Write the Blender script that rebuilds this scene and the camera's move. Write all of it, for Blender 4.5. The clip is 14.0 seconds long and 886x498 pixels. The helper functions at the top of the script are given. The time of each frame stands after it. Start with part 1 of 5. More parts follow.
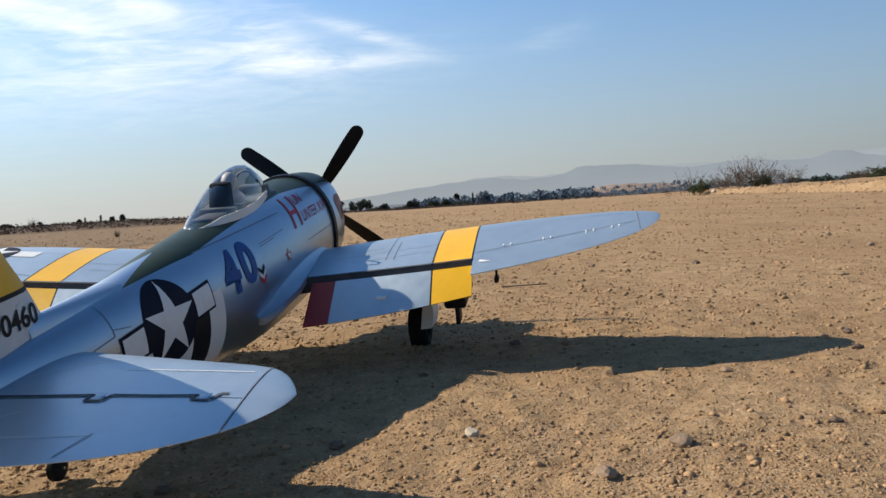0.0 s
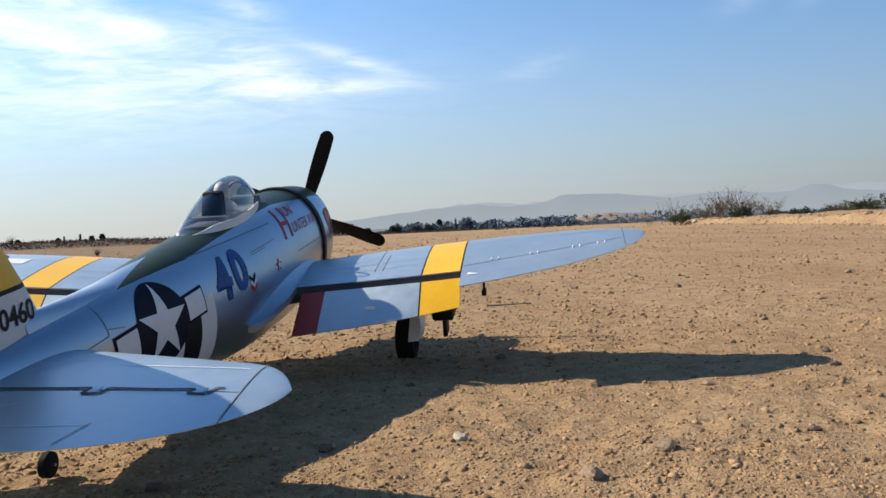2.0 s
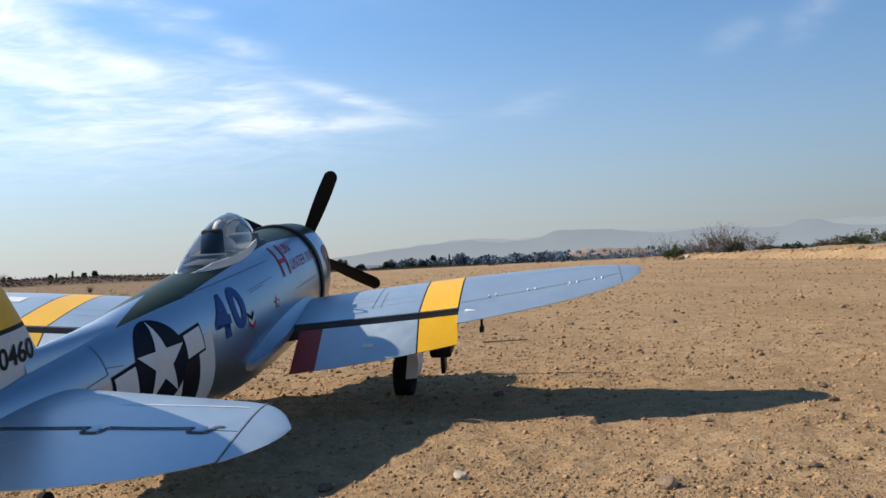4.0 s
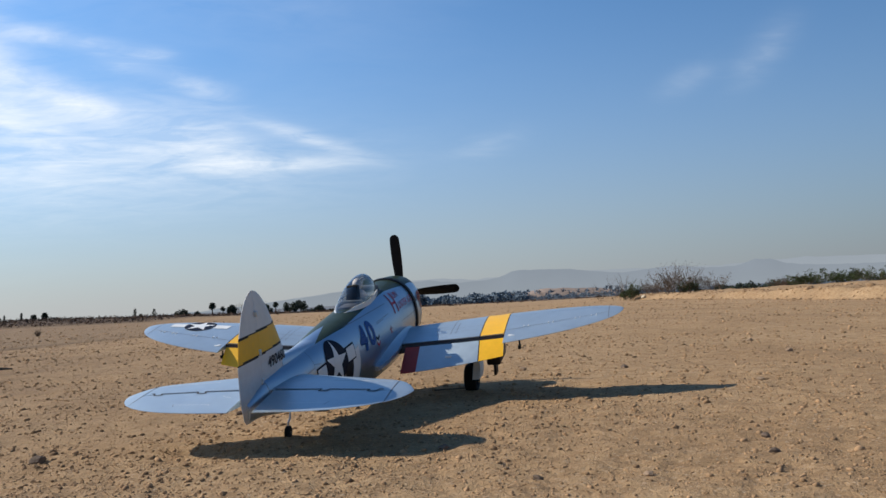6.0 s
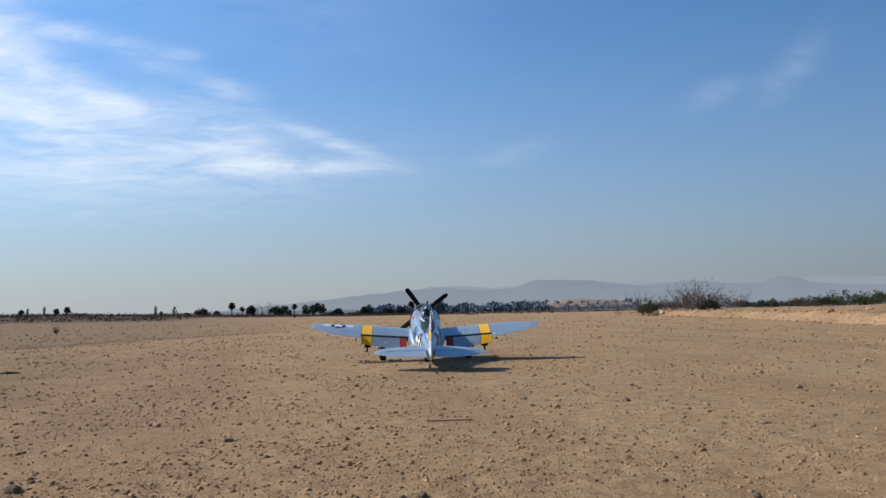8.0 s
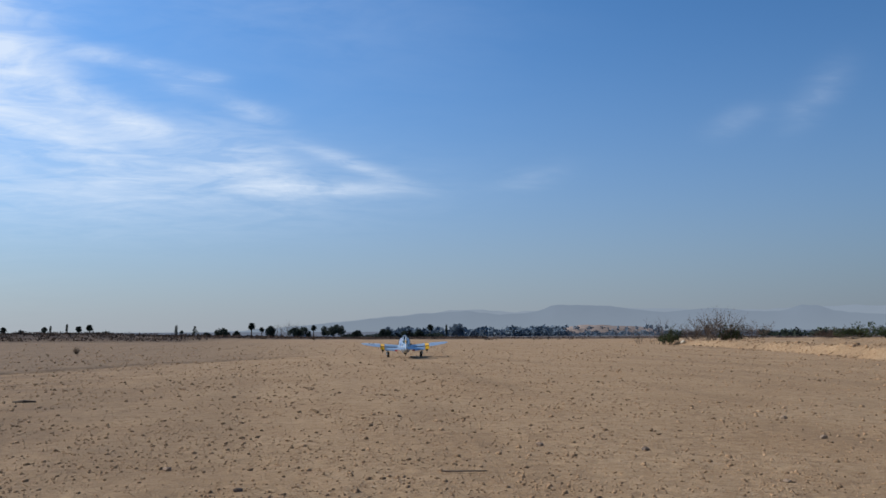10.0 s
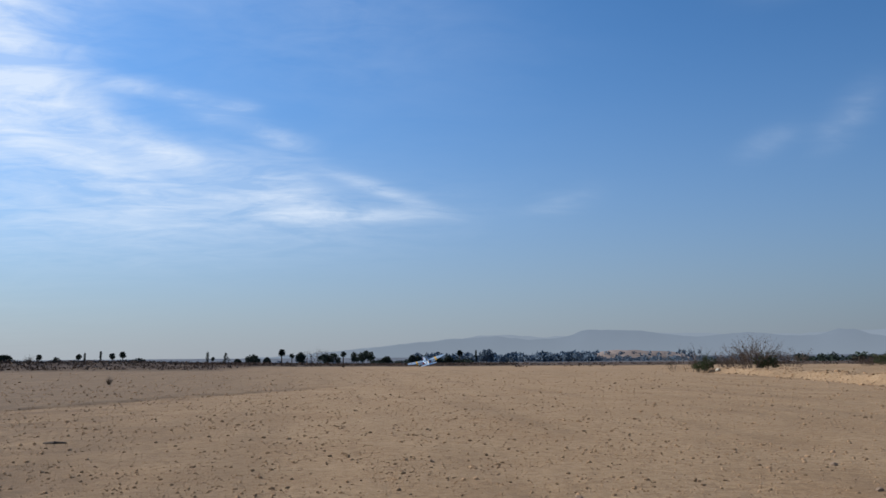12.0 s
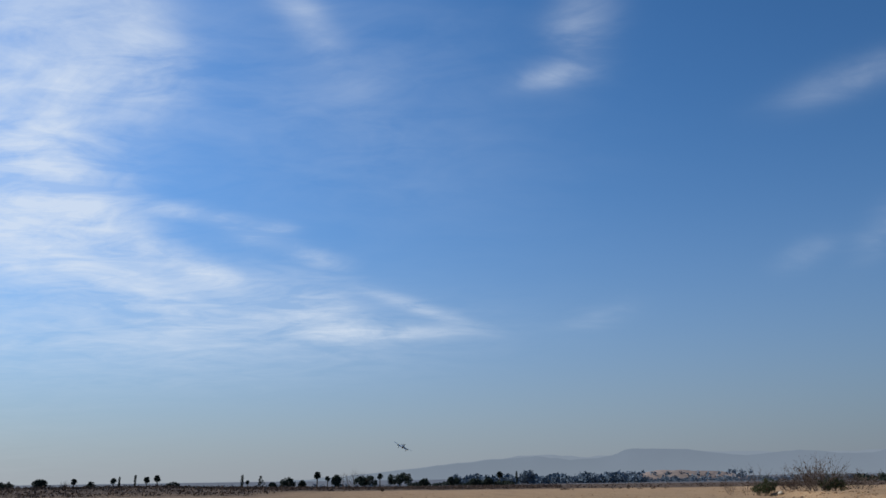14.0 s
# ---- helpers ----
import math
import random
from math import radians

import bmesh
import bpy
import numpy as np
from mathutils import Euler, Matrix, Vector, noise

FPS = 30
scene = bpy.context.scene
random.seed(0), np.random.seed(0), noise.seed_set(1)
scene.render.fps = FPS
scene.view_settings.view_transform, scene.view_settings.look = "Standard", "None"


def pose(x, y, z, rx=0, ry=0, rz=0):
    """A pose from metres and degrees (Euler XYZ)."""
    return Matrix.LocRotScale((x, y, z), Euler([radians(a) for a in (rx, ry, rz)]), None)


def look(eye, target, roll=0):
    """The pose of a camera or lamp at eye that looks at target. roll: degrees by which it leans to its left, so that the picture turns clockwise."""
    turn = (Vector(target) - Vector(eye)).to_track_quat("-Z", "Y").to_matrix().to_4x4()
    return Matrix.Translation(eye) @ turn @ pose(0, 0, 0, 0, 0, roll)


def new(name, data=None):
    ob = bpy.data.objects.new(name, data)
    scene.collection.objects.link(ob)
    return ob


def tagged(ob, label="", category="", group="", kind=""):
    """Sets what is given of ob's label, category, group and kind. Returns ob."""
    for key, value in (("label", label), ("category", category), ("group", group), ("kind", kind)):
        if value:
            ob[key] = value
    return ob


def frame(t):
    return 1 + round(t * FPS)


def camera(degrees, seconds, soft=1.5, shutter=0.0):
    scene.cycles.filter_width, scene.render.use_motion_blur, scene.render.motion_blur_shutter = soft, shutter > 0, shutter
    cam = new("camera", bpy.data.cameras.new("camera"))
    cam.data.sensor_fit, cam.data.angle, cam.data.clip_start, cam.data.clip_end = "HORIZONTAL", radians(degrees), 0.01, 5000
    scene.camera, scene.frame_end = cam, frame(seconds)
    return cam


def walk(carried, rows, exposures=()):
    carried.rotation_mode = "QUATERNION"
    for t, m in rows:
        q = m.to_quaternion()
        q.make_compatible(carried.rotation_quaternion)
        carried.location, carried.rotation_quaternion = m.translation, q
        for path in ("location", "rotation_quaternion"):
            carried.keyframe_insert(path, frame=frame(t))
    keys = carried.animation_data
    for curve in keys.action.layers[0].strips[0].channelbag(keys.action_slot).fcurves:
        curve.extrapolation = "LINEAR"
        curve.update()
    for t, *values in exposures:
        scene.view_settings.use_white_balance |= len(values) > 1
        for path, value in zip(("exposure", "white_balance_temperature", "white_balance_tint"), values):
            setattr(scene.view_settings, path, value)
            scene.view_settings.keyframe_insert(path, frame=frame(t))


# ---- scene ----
cam = camera(57.8, 14.0)
CAMERA_ROWS = [
    (0.0, pose(0.000, 0.000, 0.286, 86.56, 3.76, -7.11)),
    (0.5, pose(-0.007, -0.014, 0.269, 87.13, 3.87, -7.87)),
    (1.0, pose(-0.009, -0.020, 0.267, 87.50, 3.42, -8.10)),
    (1.5, pose(-0.013, -0.020, 0.267, 87.71, 2.94, -8.22)),
    (2.0, pose(-0.016, -0.021, 0.265, 88.32, 2.67, -8.34)),
    (2.5, pose(-0.021, -0.022, 0.261, 89.25, 2.58, -8.52)),
    (3.0, pose(-0.025, -0.024, 0.261, 89.95, 2.66, -8.62)),
    (5.3, pose(-0.011, -0.026, 0.277, 92.49, 3.87, -10.30)),
    (5.5, pose(-0.004, -0.015, 0.274, 92.90, 3.71, -11.21)),
    (6.0, pose(0.008, -0.023, 0.287, 93.58, 3.06, -11.66)),
    (6.5, pose(0.024, -0.017, 0.298, 94.04, 2.29, -11.57)),
    (7.0, pose(0.044, -0.013, 0.310, 94.26, 1.78, -11.34)),
    (7.5, pose(0.063, -0.005, 0.330, 94.05, 1.50, -10.94)),
    (8.0, pose(0.081, 0.000, 0.352, 94.13, 1.19, -10.34)),
    (8.5, pose(0.100, 0.006, 0.378, 95.05, 0.92, -9.63)),
    (9.0, pose(0.099, 0.017, 0.392, 95.88, 0.54, -9.26)),
    (11.5, pose(0.096, 0.037, 0.481, 95.63, 0.16, -8.29)),
    (12.0, pose(0.092, 0.097, 0.504, 97.62, 0.45, -6.90)),
    (12.5, pose(0.074, 0.202, 0.540, 100.54, 0.85, -5.05)),
    (13.0, pose(0.035, 0.284, 0.548, 103.26, 1.00, -3.28)),
    (13.5, pose(-0.005, 0.340, 0.555, 104.87, 1.20, -1.87)),
    (14.0, pose(-0.048, 0.378, 0.569, 105.96, 0.80, -4.22)),
]
walk(cam, CAMERA_ROWS, exposures=[(0.0, 0.26, 7030, 10), (0.5, 0.50, 7080, 10), (1.5, 0.44, 6980, 10), (3.0, 0.35, 6880, 10), (5.5, 0.11, 6780, 10), (7.0, -0.05, 6500, 10), (8.5, -0.05, 6300, 10), (9.0, -0.24, 6100, 10), (11.5, -0.26, 6000, 10), (12.5, -0.21, 6100, 10), (13.0, -0.28, 6150, 10), (14.0, -0.42, 6050, 10)])

# ---- light: a hazy clear sky with thin cirrus, the sun ahead to one side ----
SUN_AZ, SUN_EL = -71.0, 37.4          # degrees from +y towards +x, and above the horizon
world = bpy.data.worlds.new("sky")
scene.world = world
world.use_nodes = True


def wnodes():
    nt = world.node_tree
    nt.nodes.clear()

    def nd(kind, **sets):
        n = nt.nodes.new(kind)
        for k, v in sets.items():
            setattr(n, k, v)
        return n

    def m(op, a, b=None, c=None):
        n = nd("ShaderNodeMath", operation=op)
        for i, v in enumerate((a, b, c)):
            if v is None:
                continue
            if isinstance(v, (int, float)):
                n.inputs[i].default_value = v
            else:
                nt.links.new(v, n.inputs[i])
        return n.outputs[0]

    sky = nd("ShaderNodeTexSky", sky_type="NISHITA", sun_disc=False)
    sky.sun_elevation, sky.sun_rotation = radians(SUN_EL), radians(SUN_AZ)
    sky.altitude, sky.air_density, sky.dust_density, sky.ozone_density = 300, 1.0, 0.25, 4.5
    co = nd("ShaderNodeTexCoord")
    sep = nd("ShaderNodeSeparateXYZ")
    nt.links.new(co.outputs["Generated"], sep.inputs[0])
    X, Y, Z = sep.outputs
    az = m("MULTIPLY", m("ARCTAN2", X, Y), 57.2958)
    el = m("MULTIPLY", m("ARCSINE", Z), 57.2958)
    # cirrus lies on a high sheet: directions are laid out on it
    d = m("ADD", m("MAXIMUM", Z, 0.0), 0.12)
    cx = nd("ShaderNodeCombineXYZ")
    nt.links.new(m("DIVIDE", X, d), cx.inputs[0])
    nt.links.new(m("DIVIDE", Y, d), cx.inputs[1])

    def fibre(scale, stretch, turn, detail, seed):
        mp = nd("ShaderNodeMapping")
        mp.inputs["Scale"].default_value = (1, stretch, 1)
        mp.inputs["Rotation"].default_value = (0, 0, radians(turn))
        mp.inputs["Location"].default_value = (seed, seed * 0.37, 0)
        nt.links.new(cx.outputs[0], mp.inputs[0])
        n = nd("ShaderNodeTexNoise")
        n.inputs["Scale"].default_value, n.inputs["Detail"].default_value = scale, detail
        n.inputs["Roughness"].default_value, n.inputs["Distortion"].default_value = 0.58, 1.0
        nt.links.new(mp.outputs[0], n.inputs[0])
        return n.outputs[0]

    n1, n2 = fibre(2.0, 1.5, 35, 9, 3.1), fibre(5.5, 1.7, 20, 8, 8.7)
    tex = m("ADD", m("MULTIPLY", n1, 0.66), m("MULTIPLY", n2, 0.34))
    # wisps: azimuth, elevation, half length, half height, tilt, weight
    wisps = [(2.8, 11.7, 3.2, 0.45, -18, 0.9), (-4.6, 12.1, 3.4, 1.7, -22, 0.75), (0.5, 10.0, 5.0, 0.45, 1, 0.9),
             (-13.0, 17.8, 3.0, 0.5, -6, 0.95), (-9.2, 16.4, 2.0, 0.5, -6, 0.8), (-5.0, 15.3, 2.0, 0.6, -14, 0.75),
             (-7.6, 17.2, 1.3, 0.4, 0, 0.7), (-13.5, 14.4, 5.0, 0.9, -20, 0.8), (-21.5, 19.3, 4.0, 2.2, -30, 1.0),
             (-22.0, 26.5, 5.0, 5.0, -40, 1.0), (-17.0, 13.0, 8.0, 2.0, -8, 0.9), (-24.0, 17.0, 6.0, 3.0, -10, 1.0),
             (13.4, 27.7, 2.6, 0.7, 6, 0.66), (15.6, 30.6, 2.6, 2.0, 50, 0.55), (33.5, 24.4, 3.4, 0.9, 8, 0.45),
             (34.5, 15.0, 1.9, 0.9, 40, 0.36), (29.6, 13.9, 1.6, 0.7, 20, 0.26), (15.5, 10.8, 2.0, 0.7, 12, 0.24),
             (-17.6, 28.4, 3.0, 2.4, -50, 0.9), (-6.5, 32.0, 2.5, 1.2, -40, 0.65), (-2.0, 26.5, 4.0, 1.8, -60, 0.12),
             (-14.0, 9.5, 14.0, 2.4, 2, 0.75), (-28.0, 22.0, 5.0, 9.0, 0, 0.9),
             (-5.0, 27.0, 13.0, 7.0, -10, 0.30)]
    total = None
    for a, e, wa, we, tilt, wt in wisps:
        c, s = math.cos(radians(tilt)), math.sin(radians(tilt))
        da, de = m("SUBTRACT", az, a), m("SUBTRACT", el, e)
        p = m("MULTIPLY_ADD", da, c / wa, m("MULTIPLY", de, s / wa))
        q = m("MULTIPLY_ADD", de, c / we, m("MULTIPLY", da, -s / we))
        g = m("MULTIPLY", m("POWER", 2.718, m("MULTIPLY", m("MULTIPLY_ADD", p, p, m("MULTIPLY", q, q)), -0.8)), wt)
        total = g if total is None else m("ADD", total, g)
    # the rest of the vault has a thin uneven veil, thicker towards the sun
    veil = m("MULTIPLY", m("SUBTRACT", 1.0, m("SMOOTH_MIN", 1.0, m("DIVIDE", m("ABSOLUTE", m("ADD", az, 62.0)), 50.0), 0.2)), 0.34)
    total = m("ADD", total, veil)
    body = m("MULTIPLY", total, m("ADD", m("MAXIMUM", m("MULTIPLY", m("SUBTRACT", tex, 0.39), 2.5), 0.0), 0.25))
    fac = m("MINIMUM", m("MULTIPLY", body, 0.70), 0.80)
    # low haze over the plain
    haze = m("MULTIPLY", m("POWER", 2.718, m("MULTIPLY", m("POWER", m("DIVIDE", m("MAXIMUM", el, 0.0), 11.5), 1.45), -1.0)), 0.95)
    b_sky, b_cloud, b_haze = nd("ShaderNodeBackground"), nd("ShaderNodeBackground"), nd("ShaderNodeBackground")
    tint = nd("ShaderNodeMix", data_type="RGBA", blend_type="MULTIPLY")
    tint.inputs[0].default_value, tint.inputs[7].default_value = 1.0, (0.62, 1.0, 1.20, 1)
    nt.links.new(sky.outputs[0], tint.inputs[6])
    nt.links.new(tint.outputs[2], b_sky.inputs[0])
    # the clear blue deepens towards the zenith
    deep = m("MINIMUM", m("MAXIMUM", m("DIVIDE", m("SUBTRACT", el, 34.0), 40.0), 0.0), 1.0)
    away = m("MINIMUM", m("DIVIDE", m("ABSOLUTE", m("SUBTRACT", az, SUN_AZ)), 125.0), 1.0)
    away = m("MULTIPLY", away, away)
    fade = m("MULTIPLY_ADD", away, -0.52, 1.17)
    nt.links.new(m("MULTIPLY", fade, m("MULTIPLY_ADD", deep, -0.55 * SKY_STRENGTH, SKY_STRENGTH)), b_sky.inputs[1])
    b_cloud.inputs[0].default_value, b_cloud.inputs[1].default_value = (0.90, 0.95, 1.0, 1), CLOUD_STRENGTH
    # haze is warm under the sun and bluer away from it
    hue = nd("ShaderNodeMix", data_type="RGBA")
    hue.inputs[6].default_value, hue.inputs[7].default_value = (0.93, 0.94, 0.95, 1), (0.80, 0.87, 1.0, 1)
    nt.links.new(away, hue.inputs[0])
    nt.links.new(hue.outputs[2], b_haze.inputs[0])
    nt.links.new(m("MULTIPLY_ADD", away, -0.72 * HAZE_STRENGTH, 1.28 * HAZE_STRENGTH), b_haze.inputs[1])
    x1, x2, out = nd("ShaderNodeMixShader"), nd("ShaderNodeMixShader"), nd("ShaderNodeOutputWorld")
    nt.links.new(haze, x1.inputs[0])
    nt.links.new(b_sky.outputs[0], x1.inputs[1])
    nt.links.new(b_haze.outputs[0], x1.inputs[2])
    nt.links.new(fac, x2.inputs[0])
    nt.links.new(x1.outputs[0], x2.inputs[1])
    nt.links.new(b_cloud.outputs[0], x2.inputs[2])
    nt.links.new(x2.outputs[0], out.inputs[0])


SKY_STRENGTH, CLOUD_STRENGTH, HAZE_STRENGTH = 0.143, 1.10, 0.45
wnodes()
sun = new("sun", bpy.data.lights.new("sun", "SUN"))
sun.data.energy, sun.data.angle, sun.data.color = 5.0, radians(0.6), (1.0, 0.93, 0.82)
_a, _e = radians(SUN_AZ), radians(SUN_EL)
sun.matrix_world = look((0, 0, 30), (-math.sin(_a) * math.cos(_e) * 30, -math.cos(_a) * math.cos(_e) * 30, 30 - 30 * math.sin(_e)))


# ---- materials ----
def mat(name, colour, rough=0.6, metal=0.0, vary=0.12, scale=8.0, bump=0.0, bump_scale=60.0, colour2=None, per_piece=0.0, coat=0.0, spec=0.5, thin=0.0):
    """Principled surface with colour variation at two scales and a fine relief, all in object space."""
    mt = bpy.data.materials.new(name)
    mt.use_nodes = True
    nt = mt.node_tree
    bs = nt.nodes["Principled BSDF"]
    L = nt.links.new
    co = nt.nodes.new("ShaderNodeTexCoord")

    def noise_(sc, det):
        n = nt.nodes.new("ShaderNodeTexNoise")
        n.inputs["Scale"].default_value, n.inputs["Detail"].default_value = sc, det
        n.inputs["Roughness"].default_value = 0.6
        L(co.outputs["Object"], n.inputs[0])
        return n.outputs[0]

    def math_(op, a, b):
        n = nt.nodes.new("ShaderNodeMath")
        n.operation = op
        for i, v in enumerate((a, b)):
            if isinstance(v, (int, float)):
                n.inputs[i].default_value = v
            else:
                L(v, n.inputs[i])
        return n.outputs[0]

    big, fine = noise_(scale, 4), noise_(scale * 9, 3)
    k = math_("ADD", math_("MULTIPLY", big, 0.6), math_("MULTIPLY", fine, 0.4))
    mix = nt.nodes.new("ShaderNodeMix")
    mix.data_type = "RGBA"
    c2 = colour2 or tuple(min(1, c * (1 + vary * 2)) for c in colour)
    c1 = colour if colour2 else tuple(c * (1 - vary * 2) for c in colour)
    mix.inputs[6].default_value, mix.inputs[7].default_value = (*c1, 1), (*c2, 1)
    mr = nt.nodes.new("ShaderNodeMapRange")
    mr.inputs[1].default_value, mr.inputs[2].default_value = 0.32, 0.68
    L(k, mr.inputs[0])
    L(mr.outputs[0], mix.inputs[0])
    col = mix.outputs[2]
    if per_piece:
        info = nt.nodes.new("ShaderNodeNewGeometry")
        hv = nt.nodes.new("ShaderNodeHueSaturation")
        L(math_("ADD", math_("MULTIPLY", info.outputs["Random Per Island"], 2 * per_piece), 1 - per_piece), hv.inputs["Value"])
        L(col, hv.inputs["Color"])
        col = hv.outputs[0]
    L(col, bs.inputs["Base Color"])
    rv = math_("ADD", math_("MULTIPLY", fine, 0.2), rough - 0.1)
    L(rv, bs.inputs["Roughness"])
    bs.inputs["Metallic"].default_value = metal
    bs.inputs["Specular IOR Level"].default_value = spec
    bs.inputs["Coat Weight"].default_value = coat
    if thin:
        bs.inputs["Transmission Weight"].default_value = thin
    if bump:
        b = nt.nodes.new("ShaderNodeBump")
        b.inputs["Strength"].default_value, b.inputs["Distance"].default_value = 1.0, bump
        L(noise_(bump_scale, 6), b.inputs["Height"])
        L(b.outputs[0], bs.inputs["Normal"])
    return mt


SILVER = mat("silver_paint", (0.45, 0.53, 0.61), 0.40, 0.80, 0.04, 6, 0.00012, 25)
SILVER_WING = mat("silver_wing_paint", (0.42, 0.51, 0.575), 0.40, 0.62, 0.05, 5, 0.0002, 30)
FIN_PAINT = mat("dull_white_silver_paint", (0.58, 0.585, 0.58), 0.45, 0.25, 0.05, 9, 0.0002, 30)
WHITE = mat("white_paint", (0.74, 0.74, 0.72), 0.45, 0, 0.04, 10)
BLACK = mat("black_paint", (0.008, 0.008, 0.010), 0.5, 0, 0.2, 12, spec=0.2)
NAVY = mat("insignia_navy", (0.006, 0.008, 0.020), 0.55, 0, 0.15, 12, spec=0.12)
YELLOW = mat("yellow_paint", (0.84, 0.44, 0.010), 0.42, 0, 0.05, 10)
RED = mat("red_paint", (0.34, 0.030, 0.026), 0.45, 0, 0.08, 12)
LETTER_RED = mat("lettering_red", (0.46, 0.030, 0.05), 0.5, 0, 0.08, 20, spec=0.25)
BADGE = mat("faded_badge_red", (0.36, 0.12, 0.09), 0.5, 0, 0.35, 40, spec=0.25)
BLUE = mat("numeral_blue", (0.008, 0.066, 0.26), 0.5, 0, 0.08, 20, spec=0.25)
OLIVE = mat("olive_green_paint", (0.030, 0.045, 0.028), 0.5, 0, 0.15, 12)
RUBBER = mat("rubber", (0.010, 0.010, 0.010), 0.8, 0, 0.2, 40, spec=0.2)
GREY_PLASTIC = mat("grey_plastic", (0.085, 0.10, 0.13), 0.55, 0, 0.1, 20)
PROP_BLACK = mat("propeller_black", (0.005, 0.005, 0.006), 0.5, 0, 0.15, 30, spec=0.2)
STEEL = mat("steel_wire", (0.42, 0.42, 0.43), 0.35, 0.9, 0.1, 40)
LINE = mat("panel_line", (0.17, 0.18, 0.21), 0.6, 0, 0.1, 30)
FIGURE = mat("doll_plastic", (0.58, 0.54, 0.50), 0.5, 0, 0.15, 60)
INTERIOR = mat("cockpit_interior", (0.07, 0.09, 0.11), 0.7, 0, 0.15, 40)


def glass_mat():
    """Thin clear plastic: lets light straight through, with a sky gloss that grows at grazing angles."""
    mt = bpy.data.materials.new("clear_canopy_plastic")
    mt.use_nodes = True
    nt = mt.node_tree
    nt.nodes.clear()
    tr, gl, mx, fr, out = [nt.nodes.new("ShaderNode" + k) for k in ("BsdfTransparent", "BsdfGlossy", "MixShader", "Fresnel", "OutputMaterial")]
    tr.inputs[0].default_value = (0.97, 0.98, 0.99, 1)
    gl.inputs["Roughness"].default_value = 0.06
    fr.inputs[0].default_value = 1.5
    ml = nt.nodes.new("ShaderNodeMath")
    ml.operation = "MULTIPLY_ADD"
    ml.inputs[1].default_value, ml.inputs[2].default_value = 1.2, 0.05
    nt.links.new(fr.outputs[0], ml.inputs[0])
    nt.links.new(ml.outputs[0], mx.inputs[0])
    nt.links.new(tr.outputs[0], mx.inputs[1])
    nt.links.new(gl.outputs[0], mx.inputs[2])
    nt.links.new(mx.outputs[0], out.inputs[0])
    return mt


def graph(mt):
    """Shortcuts for a material's node tree: link, math, noise in object space, colour mix."""
    nt = mt.node_tree
    L = nt.links.new
    co = nt.nodes.new("ShaderNodeTexCoord")

    def m(op, *vals):
        n = nt.nodes.new("ShaderNodeMath")
        n.operation = op
        for i, v in enumerate(vals):
            if isinstance(v, (int, float)):
                n.inputs[i].default_value = v
            else:
                L(v, n.inputs[i])
        return n.outputs[0]

    def ns(scale, detail=4, rough=0.6):
        n = nt.nodes.new("ShaderNodeTexNoise")
        n.inputs["Scale"].default_value, n.inputs["Detail"].default_value, n.inputs["Roughness"].default_value = scale, detail, rough
        L(co.outputs["Object"], n.inputs[0])
        return n.outputs[0]

    def step(v, lo, hi):
        n = nt.nodes.new("ShaderNodeMapRange")
        for i, e in ((0, v), (1, lo), (2, hi)):
            if isinstance(e, (int, float)):
                n.inputs[i].default_value = e
            else:
                L(e, n.inputs[i])
        return n.outputs[0]

    def mix(f, c1, c2):
        n = nt.nodes.new("ShaderNodeMix")
        n.data_type = "RGBA"
        L(f, n.inputs[0])
        for i, c in ((6, c1), (7, c2)):
            if isinstance(c, tuple):
                n.inputs[i].default_value = (*c, 1)
            else:
                L(c, n.inputs[i])
        return n.outputs[2]

    sep = nt.nodes.new("ShaderNodeSeparateXYZ")
    L(co.outputs["Object"], sep.inputs[0])
    return nt, L, m, ns, step, mix, sep.outputs


